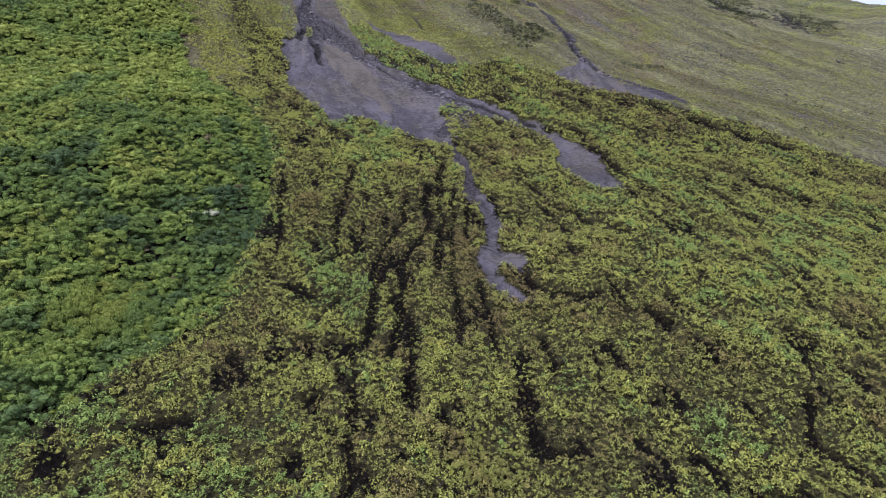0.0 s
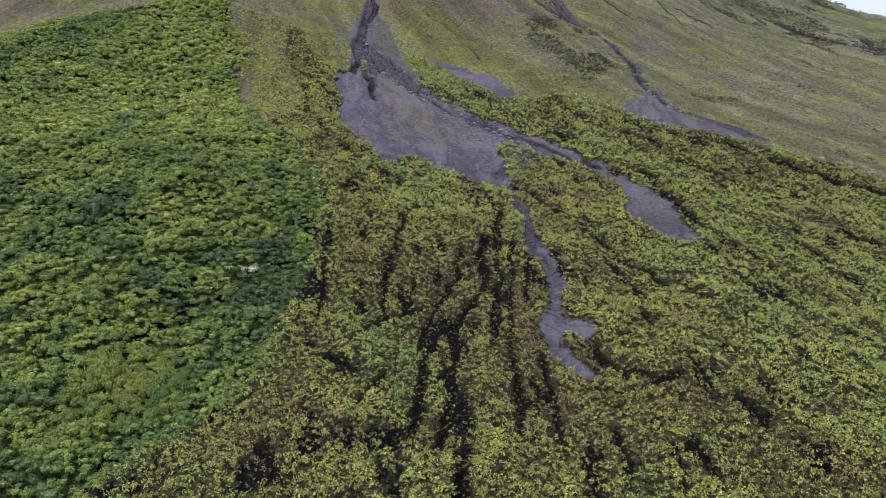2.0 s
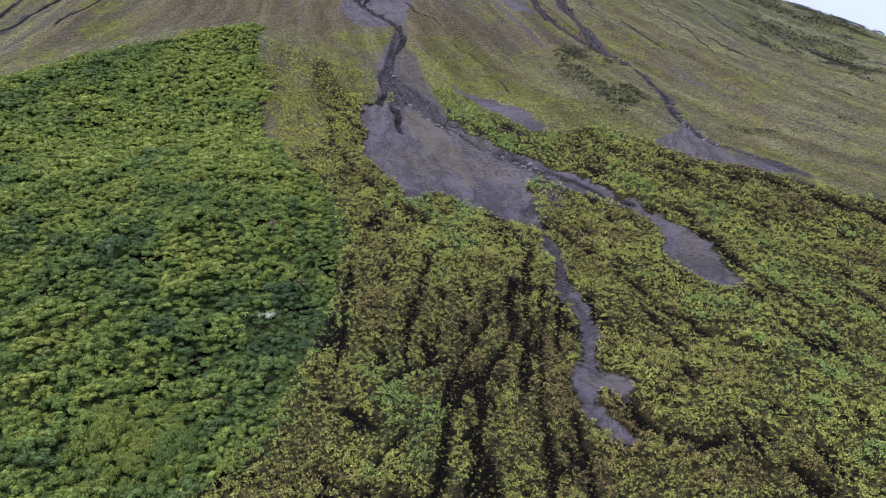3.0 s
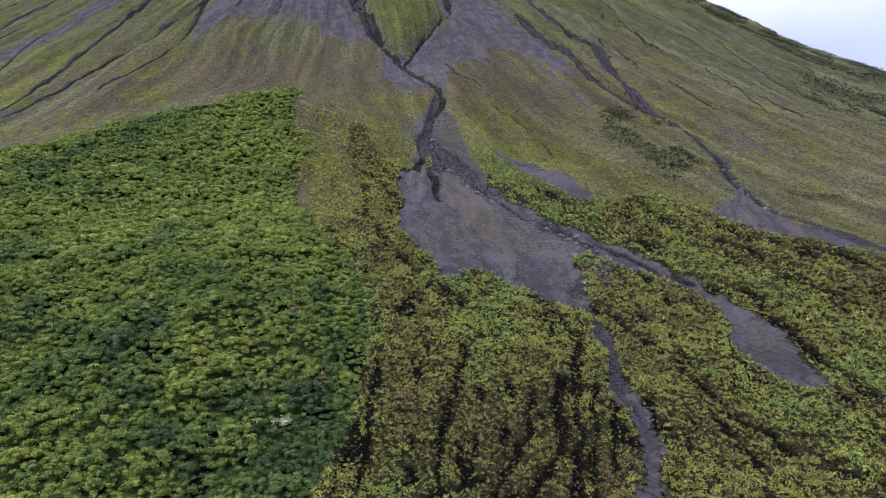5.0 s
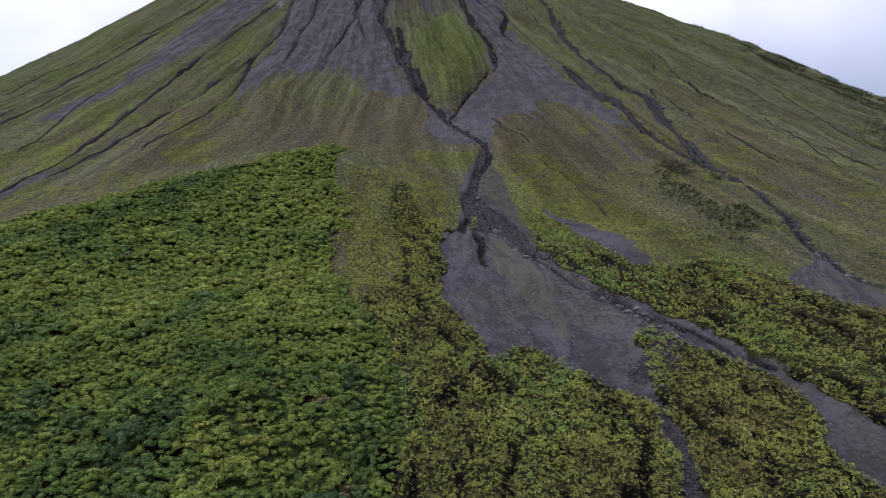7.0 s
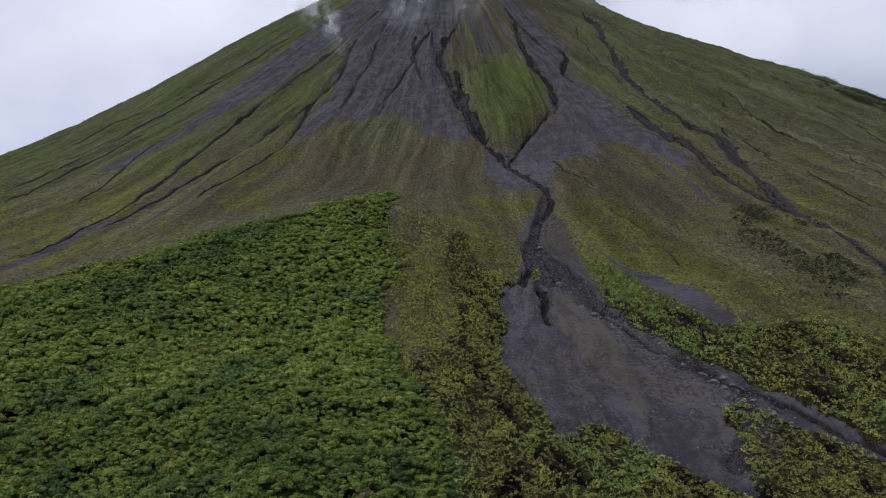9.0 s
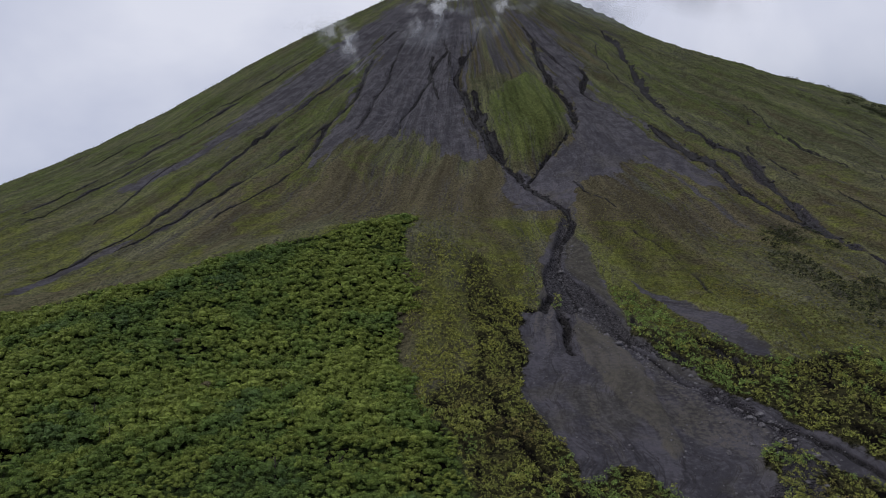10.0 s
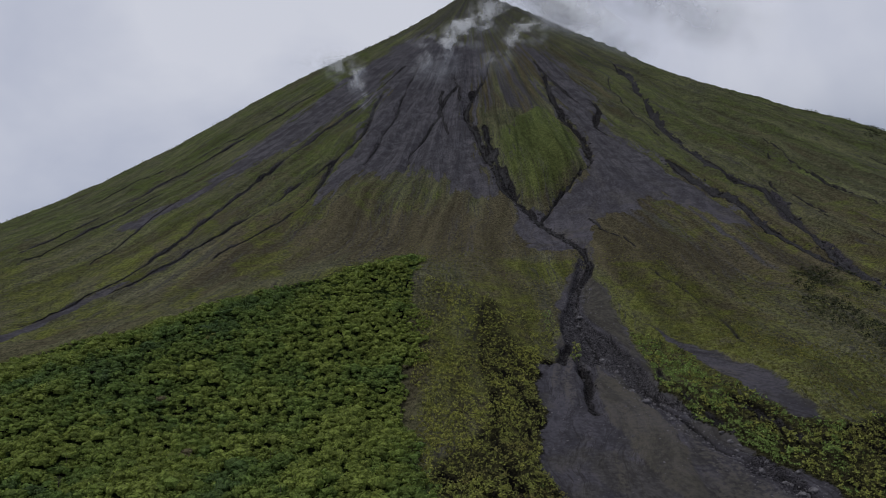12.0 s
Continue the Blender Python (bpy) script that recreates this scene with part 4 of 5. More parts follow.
def tree_model(kind):
    base = new("tree")
    part("trunk", mesh_from("trunk", *trunk_mesh(rng, 3.2, 0.2, 1.3), BARK), base)
    part("crown", mesh_from("crown", *kind, LEAF_TREE_ONE), base)
    return tagged(base, "green broadleaf forest tree with a domed crown", "tree", "hill forest trees")


models = [tree_model(crown_mesh(rng, 4, 170, 0.32, 2.9, 3.6, 0.6)) for k in range(8)]
for n, k in enumerate(order[:280]):
    m = pose(fx[k], fy[k], float(grid_height(fx[k], fy[k])) - 0.2, 0, 0, rng.rand() * 360)
    if n < len(models):
        ob = models[n]
        ob.matrix_basis = m
    else:
        ob = copy_thing(models[n % len(models)], m)
    ob.scale = (0.82 * size[k], 0.82 * size[k], size[k] * (0.9 + 0.2 * max(0.0, lift[k])))
    for o in ob.children:
        o.color = (ftint[k], 0, 0, 1)

# palms and tree ferns that stand out of the canopy
palm_spots = [(-90, 363), (-19, 355), (-27, 359), (-51, 368), (-86, 368), (-18, 363)] + [(-40 - 150 * rng.rand(), 330 + 260 * rng.rand()) for k in range(26)]
palms = []
frond_kinds = [mesh_from("frond", *frond_mesh(rng, 1, 2.8, 1.1, 0.0), LEAF_TREE_ONE) for k in range(4)]
for k, (px, py) in enumerate(palm_spots):
    if not bool(inside_distance(np.array([px]), np.array([py]), FOREST)[0] > 4):
        continue
    m = pose(px, py, float(grid_height(px, py)), 0, 0, rng.rand() * 360)
    if len(palms) < 4:
        ob = new("palm_tree")
        part("trunk", mesh_from("trunk", *trunk_mesh(rng, 7.0, 0.2, 0.1, 0), BARK), ob)
        for turn in range(12):
            frond = part("frond", frond_kinds[turn % 4], ob)
            frond.color = (0.5 + 0.35 * rng.rand(), 0, 0, 1)
            frond.matrix_basis = pose(0, 0, 6.9, 0, 0, turn * 30 + 12 * rng.rand())
        tagged(ob, "green palm with arching fronds above the forest canopy", "palm", "palms in the forest")
        ob.matrix_basis = m
        palms.append(ob)
    else:
        copy_thing(palms[k % 4], m)

# bare dead trees
snags = []
for k, (px, py) in enumerate([(-55, 470), (-174, 548), (-117, 701), (-30, 478), (-150, 520), (-118, 430)]):
    m = pose(px, py, float(grid_height(px, py)), 0, 0, 70 * k)
    if not snags:
        ob = new("dead_tree")
        part("trunk", mesh_from("trunk", *trunk_mesh(rng, 9.5, 0.3, 0.9, 0), DEAD_WOOD), ob)
        for turn in range(4):
            limb = part("limb", mesh_from("limb", *trunk_mesh(rng, 2.0 - 0.2 * turn, 0.13, 0.6, 2), DEAD_WOOD), ob)
            limb.matrix_basis = pose(0, 0, 5.2 + 0.9 * turn, 48, 0, 100 * turn) @ Matrix.Translation((0, 0, 1.3))
        tagged(ob, "bare dark dead tree standing in the forest", "dead tree", "dead trees")
        ob.matrix_basis = m
        snags.append(ob)
    else:
        copy_thing(snags[0], m)

# one pale tree at the forest edge
pale_tree = new("tree")
part("trunk", mesh_from("trunk", *trunk_mesh(rng, 3.2, 0.2, 1.3), BARK), pale_tree)
part("crown", mesh_from("crown", *crown_mesh(rng, 5, 180, 0.38, 3.6, 4.6, 0.8), PALE_LEAF), pale_tree, "pale silvery leaves and blossom")
pale_tree.matrix_basis = pose(-9, 366, float(grid_height(-9, 366)))
tagged(pale_tree, "pale silvery flowering tree at the forest edge", "tree")

# the scrub below the ash
sx, sy = scatter(rng, (-130, 110, 720, 430), 1.42)
qx, qy = scatter(rng, (-130, 430, 720, 815), 1.72)
sx, sy = np.append(sx, qx), np.append(sy, qy)
sd = inside_distance(sx, sy, SCRUB)
keep = (sd > -6) & in_reach(sx, sy, 4)
sx, sy, sd = sx[keep], sy[keep], sd[keep]
gap, patchy = gap_field(sx, sy)
chance = np.where(gap > 0.3, 0.9, np.where(patchy < -0.28, 0.8, 0.93 + 0.8 * fbm(sx, sy, 5.0, 2, 79))) * (1 - 0.7 * smooth(sy + 60 * fbm(sx, sy, 25.0, 2, 76), 690, 850)) * (1 - 0.15 * smooth(sy, 420, 600))
into_ash = np.maximum(ash_field(sx, sy), gully_field(sx, sy)[0])
keep = (sd > -2 + (4 + 12 * fbm(sx, sy, 22.0, 3, 82)) * smooth(sy, 470, 560)) & (into_ash < -0.6) & (rng.rand(len(sx)) < chance)
sx, sy, patchy, gap = sx[keep], sy[keep], patchy[keep], gap[keep]


def strip_of(x, y):
    """The grassy strip between the forest and the ash."""
    return smooth(y, 540, 620) * (x < 70)


ssize = np.where(sy < 430, 0.66, 0.8 - 0.1 * strip_of(sx, sy)) * (0.8 + 0.9 * rng.rand(len(sx)) ** 2.5) * (1.05 + 0.6 * fbm(sx, sy, 20.0, 3, 83)) * np.where(gap > 0, 0.52, np.where(patchy < -0.28, 0.72, 1.0))
strip = strip_of(sx, sy)
own, wide, edge = patches(rng, sx, sy, 5.0, 1.3, 6.5)
slift = np.clip(0.4 * wide * (1 - edge ** 2) - 0.5, -0.5, 2.0) * (gap < -1) * (1 - 0.6 * strip)
ssize *= 1 - 0.12 * smooth(edge, 0.7, 1.1)
dusky = np.exp(-(line_distance(sx, sy, [(290, 520), (350, 480), (430, 420), (560, 350)]) / 45) ** 2)
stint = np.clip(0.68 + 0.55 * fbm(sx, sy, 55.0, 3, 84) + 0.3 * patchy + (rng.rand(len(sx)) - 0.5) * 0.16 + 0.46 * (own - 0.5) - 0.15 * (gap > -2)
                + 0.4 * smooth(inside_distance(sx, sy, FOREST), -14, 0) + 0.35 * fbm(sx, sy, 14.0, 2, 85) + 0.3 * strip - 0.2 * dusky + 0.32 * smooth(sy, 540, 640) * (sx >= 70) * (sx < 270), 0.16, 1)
# odds of a near-black plant, highest in the gaps and thin patches
dark_odds = np.where(gap > 0, 0.55 - 0.25 * strip, np.where((patchy < -0.28) & (strip < 0.5), 0.45, 0.08 * (1 - strip) + 0.13 * dusky + 0.12 * (gap > -4) * (1 - strip)))
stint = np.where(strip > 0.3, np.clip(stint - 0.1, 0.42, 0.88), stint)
stint = np.where(rng.rand(len(sx)) < dark_odds, 0.1 * rng.rand(len(sx)), stint)
shrub_kinds = [crown_mesh(rng, 1, 19, 0.4, 1.6, 2.6, 0.0, 0.2, False) for k in range(18)]
shrub_kinds_far = [crown_mesh(rng, 1, 15, 0.46, 1.6, 2.6, 0.0, 0.2, False) for k in range(14)]
order = np.argsort(np.hypot(sx - 75, sy - 195))
one = np.zeros(len(sx), bool)
one[order[:280]] = True
near, far = (~one) & (sy < 540), (~one) & (sy >= 540)
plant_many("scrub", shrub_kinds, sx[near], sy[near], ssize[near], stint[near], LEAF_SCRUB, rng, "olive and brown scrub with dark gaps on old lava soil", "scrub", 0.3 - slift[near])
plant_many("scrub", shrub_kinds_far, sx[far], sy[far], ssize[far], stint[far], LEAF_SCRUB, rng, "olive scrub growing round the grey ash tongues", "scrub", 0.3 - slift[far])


def shrub_model(kind):
    base = new("shrub")
    part("stems", mesh_from("stems", *trunk_mesh(rng, 1.3, 0.07, 0.6, 4), BARK), base)
    part("crown", mesh_from("crown", *kind, LEAF_SCRUB_ONE), base)
    return tagged(base, "olive green shrub on dark lava soil", "shrub", "shrubs of the lower slope")


models = [shrub_model(crown_mesh(rng, 2, 90, 0.3, 1.7, 2.6, 0.0, 0.2, False)) for k in range(8)]
for n, k in enumerate(order[:280]):
    m = pose(sx[k], sy[k], float(grid_height(sx[k], sy[k])) - 0.1, 0, 0, rng.rand() * 360)
    if n < len(models):
        ob = models[n]
        ob.matrix_basis = m
    else:
        ob = copy_thing(models[n % len(models)], m)
    ob.scale = (ssize[k], ssize[k], ssize[k] * (1 + 0.25 * max(0.0, slift[k])))
    for o in ob.children:
        o.color = (stint[k], 0, 0, 1)

# the same growth further out, coarser
ox, oy = scatter(rng, (-480, -250, 760, 760), 15.0)
qx, qy = scatter(rng, (-160, -100, 220, 200), 8.0)
ox, oy = np.append(ox, qx), np.append(oy, qy)
o_forest, o_scrub = inside_distance(ox, oy, FOREST), inside_distance(ox, oy, SCRUB)
far_out = ~in_reach(ox, oy, 10)
pick_f, pick_s = far_out & (o_forest > 2), far_out & (o_scrub > 2) & (o_forest < 0)
plant_many("forest_trees", tree_kinds_far, ox[pick_f], oy[pick_f], 2.1 + 0.6 * rng.rand(pick_f.sum()), rng.rand(pick_f.sum()), LEAF_TREE, rng,
           "green broadleaf forest running down the slope", "forest")
plant_many("scrub", shrub_kinds_far, ox[pick_s], oy[pick_s], 2.1 + 0.8 * rng.rand(pick_s.sum()), rng.rand(pick_s.sum()), LEAF_SCRUB, rng,
           "olive scrub running down the slope", "scrub")

# low bushes and tufts on the open grass slope
bx, by = scatter(rng, (-120, 480, 1120, 1860), 4.0)
dens = (-0.02 + 0.7 * fbm(bx, by, 45.0, 3, 90)) * 0.3 * (1 - smooth(by, 1150, 1350)) + 0.22 * np.clip(fbm(bx, by, 20.0, 3, 93), 0, 1) * smooth(bx, 360, 560) * (1 - smooth(by, 1250, 1500))
heavy = np.zeros(len(bx))
for line, half, add in (([(716, 1480), (780, 1500), (850, 1470), (840, 1360), (872, 1303), (909, 1276), (948, 1254), (1010, 1240)], 40, 1.6), ([(733, 1143), (772, 1129), (788, 1097), (834, 1095), (890, 1080)], 24, 1.5),
                        ([(790, 1199), (833, 1172), (873, 1145), (930, 1100)], 20, 1.3), ([(664, 989), (692, 981)], 10, 1.0), ([(667, 1325), (693, 1282), (726, 1256), (788, 1260), (809, 1244)], 16, 0.9),
                        ([(856, 1064), (899, 1070), (963, 1068), (1010, 1020)], 36, 1.4), ([(760, 1440), (864, 1520), (919, 1463), (972, 1395), (1017, 1328), (1064, 1269), (1081, 1230)], 46, 1.6),
                        ([(448, 1790), (540, 1735), (629, 1680), (709, 1625), (779, 1580), (865, 1520)], 26, 1.0), ([(304, 872), (325, 900), (348, 918), (368, 930)], 17, 2.4), ([(302, 828), (320, 826)], 11, 2.0), ([(318, 800), (336, 787), (337, 740), (318, 735), (301, 685)], 19, 2.4),
                        ([(352, 831), (345, 790)], 10, 0.9), ([(302, 872), (336, 918), (371, 928), (376, 888), (367, 824), (346, 748)], 7, 1.5), ([(311, 823), (311, 775), (318, 742)], 9, 1.3), ([(738, 1536), (756, 1478), (777, 1420), (781, 1323), (816, 1284)], 26, 1.3), ([(416, 694), (471, 709)], 14, 1.0), ([(605, 767), (606, 740)], 8, 0.9), ([(560, 595), (580, 570)], 8, 0.8), ([(546, 898), (548, 872)], 8, 0.9),
                        ([(506, 946), (548, 977)], 9, 0.8), ([(-20, 740), (30, 790)], 18, 0.3), ([(250, 640), (300, 585), (360, 545)], 14, 0.7), ([(430, 520), (520, 470)], 14, 0.5), ([(205, 800), (240, 740), (262, 690)], 8, 0.5),
                        ([(640, 1000), (700, 960)], 12, 0.5), ([(520, 700), (560, 660)], 10, 0.5), ([(690, 880), (760, 850)], 14, 0.5), ([(880, 1180), (800, 1210), (740, 1230)], 16, 0.6)):
    near_line = np.exp(-(line_distance(bx, by, line) / half) ** 2)
    heavy = np.maximum(heavy, near_line * (add >= 1.3))
    dens = dens + add * near_line * np.clip(0.55 + 3.6 * fbm(bx, by, 24.0, 3, 92), 0, 1.4)
dens = np.where((bx < 250) & (by > 960), -1, dens)
ok = (rng.rand(len(bx)) < dens) & (np.maximum(ash_field(bx, by), gully_field(bx, by)[0]) < -1.5)
ok &= (np.maximum(inside_distance(bx, by, SCRUB), inside_distance(bx, by, FOREST)) < 4) & in_reach(bx, by, 60)
bx, by, dens, heavy = bx[ok], by[ok], dens[ok], heavy[ok]
plant_many("slope_bushes", shrub_kinds_far, bx, by, 0.45 + 0.65 * rng.rand(len(bx)) + 0.3 * (dens > 0.6) + 0.5 * heavy, np.clip(0.2 + 0.6 * rng.rand(len(bx)) - 0.3 * (dens > 0.6) - 0.2 * heavy, 0, 1), LEAF_BUSH, rng,
           "low dark green bushes dotted over the grass slope", "bushes")


wx, wy = [], []
fringe = [(-1010, 1480), (-896, 1555), (-780, 1612), (-663, 1667), (-558, 1713), (-440, 1770), (-326, 1812), (-260, 1870), (-190, 1925)]
for (ax, ay), (cx, cy) in zip(fringe[:-1], fringe[1:]):
    for k in range(150):
        u = rng.rand()
        wx.append(ax + u * (cx - ax) + 14 * rng.randn())
        wy.append(ay + u * (cy - ay) - 12 + 20 * rng.randn())
wx, wy = np.array(wx), np.array(wy)
ok = fbm(wx, wy, 40.0, 3, 103) > -0.06
wx, wy = wx[ok], wy[ok]
plant_many("slope_bushes", shrub_kinds_far, wx, wy, 0.6 + 0.9 * rng.rand(len(wx)) ** 2, 0.15 + 0.5 * rng.rand(len(wx)), LEAF_BUSH, rng,
           "dark green bushes along the crest of the west flank", "bushes")


def tuft(rng):
    """A grass tussock of upright blades."""
    v, f = [], []
    for k in range(5):
        ang, r = rng.rand() * 6.283, 0.55 * rng.rand()
        c = np.array([math.cos(k * 1.3) * r, math.sin(k * 1.3) * r, -0.1])
        side = np.array([math.cos(ang), math.sin(ang), 0]) * (0.4 + 0.3 * rng.rand())
        v += [c - side, c + side, c + np.array([(rng.rand() - 0.5) * 0.8, (rng.rand() - 0.5) * 0.8, 0.5 + 0.4 * rng.rand()])]
        f.append([3 * k, 3 * k + 1, 3 * k + 2])
    return np.array(v), np.array(f)


tx, ty = scatter(rng, (-110, 500, 900, 1120), 4.2)
qx, qy = scatter(rng, (-30, 560, 330, 930), 2.3)
pick = (qx + 0.65 * qy < 760) & ((qx > 100) | (qx < 75)) & (rng.rand(len(qx)) > smooth(qy + 120 * fbm(qx, qy, 60.0, 2, 98), 780, 930)) & (qx > -22 + 30 * fbm(qx, qy, 25.0, 2, 101))
tx, ty = np.append(tx, qx[pick]), np.append(ty, qy[pick])
belt = np.exp(-((ty - 1040) / 110) ** 2) + 0.8 * np.exp(-(((tx - 290) / 90) ** 2 + ((ty - 960) / 190) ** 2))
ok = (rng.rand(len(tx)) < (0.75 + 0.6 * fbm(tx, ty, 20.0, 3, 95)) * (1 - smooth(ty, 930, 1120))) & (np.maximum(ash_field(tx, ty), gully_field(tx, ty)[0]) < -1.0)
ok &= (np.maximum(inside_distance(tx, ty, SCRUB) - 25 * (ty > 600), inside_distance(tx, ty, FOREST)) < 3) & in_reach(tx, ty, 20)
tx, ty, belt = tx[ok], ty[ok], belt[ok]
plant_many("grass_tussocks", [tuft(rng) for k in range(8)], tx, ty, 0.7 + 0.8 * rng.rand(len(tx)),
           np.clip(0.78 - 0.6 * belt + 0.8 * fbm(tx, ty, 50.0, 2, 96) + 0.3 * (rng.rand(len(tx)) - 0.5), 0, 1), GRASS, rng,
           "yellow-green and brown grass tussocks on the open slope", "grass", sink=0.0)


# ---- boulders and rubble in the gully ----
def boulder_mesh(rng):
    bm = bmesh.new()
    bmesh.ops.create_icosphere(bm, subdivisions=2, radius=1.0)
    ax = Vector((0.7 + 0.6 * rng.rand(), 0.7 + 0.6 * rng.rand(), 0.55 + 0.4 * rng.rand()))
    off = rng.rand() * 50
    for v in bm.verts:
        k = 1 + 0.45 * noise.noise(v.co * 1.3 + Vector((off, 0, 0))) + 0.2 * noise.noise(v.co * 3.1 + Vector((0, off, 0)))
        v.co = Vector((v.co.x * ax.x, v.co.y * ax.y, v.co.z * ax.z)) * k
    bmesh.ops.triangulate(bm, faces=bm.faces[:])
    bm.verts.index_update()
    v = np.array([q.co[:] for q in bm.verts])
    f = np.array([[q.index for q in p.verts] for p in bm.faces])
    bm.free()
    return v, f


rocks = [boulder_mesh(rng) for k in range(8)]
rock_meshes = [mesh_from("boulder", v, f, BASALT, [("tint", np.zeros(len(v)))]) for v, f in rocks]
channel = GULLIES[1][0] + [(172, 584), (189, 560)]


def along(line, u):
    k = min(int(u * (len(line) - 1)), len(line) - 2)
    f = u * (len(line) - 1) - k
    return line[k][0] + f * (line[k + 1][0] - line[k][0]), line[k][1] + f * (line[k + 1][1] - line[k][1])


for k in range(170):
    if k < 110:
        px, py = along(channel, rng.rand())
        px, py = px + rng.randn() * 5.5, py + rng.randn() * 4
    elif k < 140:
        px, py = 170 + rng.randn() * 14, 545 + rng.randn() * 22
    else:
        px, py = along(GULLIES[4][0][:4], rng.rand())
        px, py = px + rng.randn() * 5, py + rng.randn() * 5
    s = 0.5 + 1.5 * rng.rand() ** 3
    ob = new("boulder", rock_meshes[k % 8])
    ob.matrix_basis = pose(px, py, float(grid_height(px, py)) + 0.15 * s, 0, 0, rng.rand() * 360) @ Matrix.Diagonal((s, s, s, 1))
    tagged(ob, "grey angular lava boulder in the eroded ash gully", "boulder", "gully boulders")
big = new("boulder", rock_meshes[3])
big.matrix_basis = pose(122, 672, float(grid_height(122, 672)) + 0.8, 0, 0, 30) @ Matrix.Diagonal((3.2, 2.6, 2.4, 1))
tagged(big, "large pale grey boulder in the eroded ash gully", "boulder")

px, py = scatter(rng, (40, 380, 420, 900), 2.4)
inash, chan = ash_field(px, py), line_distance(px, py, channel)
ok = (inash > 1) & (rng.rand(len(px)) < 0.05 + 0.95 * np.exp(-(chan / 12) ** 2) + 0.45 * np.exp(-(line_distance(px, py, [(160, 600), (185, 560), (160, 500)]) / 14) ** 2)
                    + 0.5 * np.exp(-(line_distance(px, py, GULLIES[4][0]) / 7) ** 2))
px, py = px[ok], py[ok]
small = [(BALL_V * (1 + 0.4 * (rng.rand(len(BALL_V), 1) - 0.5)) * np.array([0.6, 0.5, 0.4]), BALL_F) for k in range(6)]
plant_many("gully_rubble", small, px, py, 0.4 + 1.2 * rng.rand(len(px)) ** 3, rng.rand(len(px)), BASALT, rng, "grey lava rubble strewn over the ash and gully floor", "rubble", sink=-0.1)

lx, ly = [], []
for line, half, deep in GULLIES:
    if half < 2.0 or deep < 3 or (line[0][1] > 1150 and half < 4.2):
        continue
    for p, q in zip(line[:-1], line[1:]):
        for k in range(int(math.hypot(q[0] - p[0], q[1] - p[1]) / (3.0 if half < 4.6 else 1.5) * half / 4.5)):
            u = rng.rand()
            lx.append(p[0] + u * (q[0] - p[0]) + rng.randn() * half * 1.0)
            ly.append(p[1] + u * (q[1] - p[1]) + rng.randn() * half * 1.0)
lx, ly = np.array(lx), np.array(ly)
ok = gully_field(lx, ly)[0] > -6
lx, ly = lx[ok], ly[ok]
ledge = [(BALL_V * (1 + 0.6 * (rng.rand(len(BALL_V), 1) - 0.5)) * np.array([1.3, 1.0, 0.8]), BALL_F) for k in range(8)]
plant_many("rock_ledges", ledge, lx, ly, 0.6 + 1.7 * rng.rand(len(lx)) ** 2, rng.rand(len(lx)), LAVA, rng, "black broken lava rock along the eroded gullies", "rocks", sink=0.2)


# black lava outcrops on the east shoulder
ox, oy = [], []
for line, half, count in (([(939, 1089), (950, 1057), (961, 1029), (985, 1008)], 9, 420), ([(920, 1055), (958, 1039), (965, 1008)], 9, 300), ([(846, 1131), (861, 1112), (846, 1070)], 7, 160), ([(880, 1087), (912, 1087)], 4, 90),
                          ([(890, 1070), (867, 1024)], 3, 60), ([(605, 764), (612, 748)], 2.5, 30), ([(814, 815), (836, 803)], 4, 50), ([(578, 644), (577, 612)], 2.5, 40), ([(739, 1136), (756, 1100)], 8, 160),
                          ([(794, 1133), (846, 1130), (871, 1106)], 8, 260), ([(820, 1081), (856, 1074)], 6, 110), ([(893, 1284), (921, 1264), (950, 1263)], 9, 180), ([(999, 1280), (1012, 1250)], 8, 90), ([(925, 1170), (958, 1162)], 6, 70)):
    for k in range(count):
        px, py = along(line, rng.rand())
        ox.append(px + half * rng.randn())
        oy.append(py + half * rng.randn())
ox, oy = np.array(ox), np.array(oy)
ok = fbm(ox, oy, 13.0, 3, 104) > -0.08
ox, oy = ox[ok], oy[ok]
plant_many("lava_outcrop", ledge, ox, oy, 0.8 + 1.5 * rng.rand(len(ox)) ** 2, rng.rand(len(ox)), LAVA, rng, "black broken lava outcrops on the grassy east shoulder", "rocks", sink=0.3)


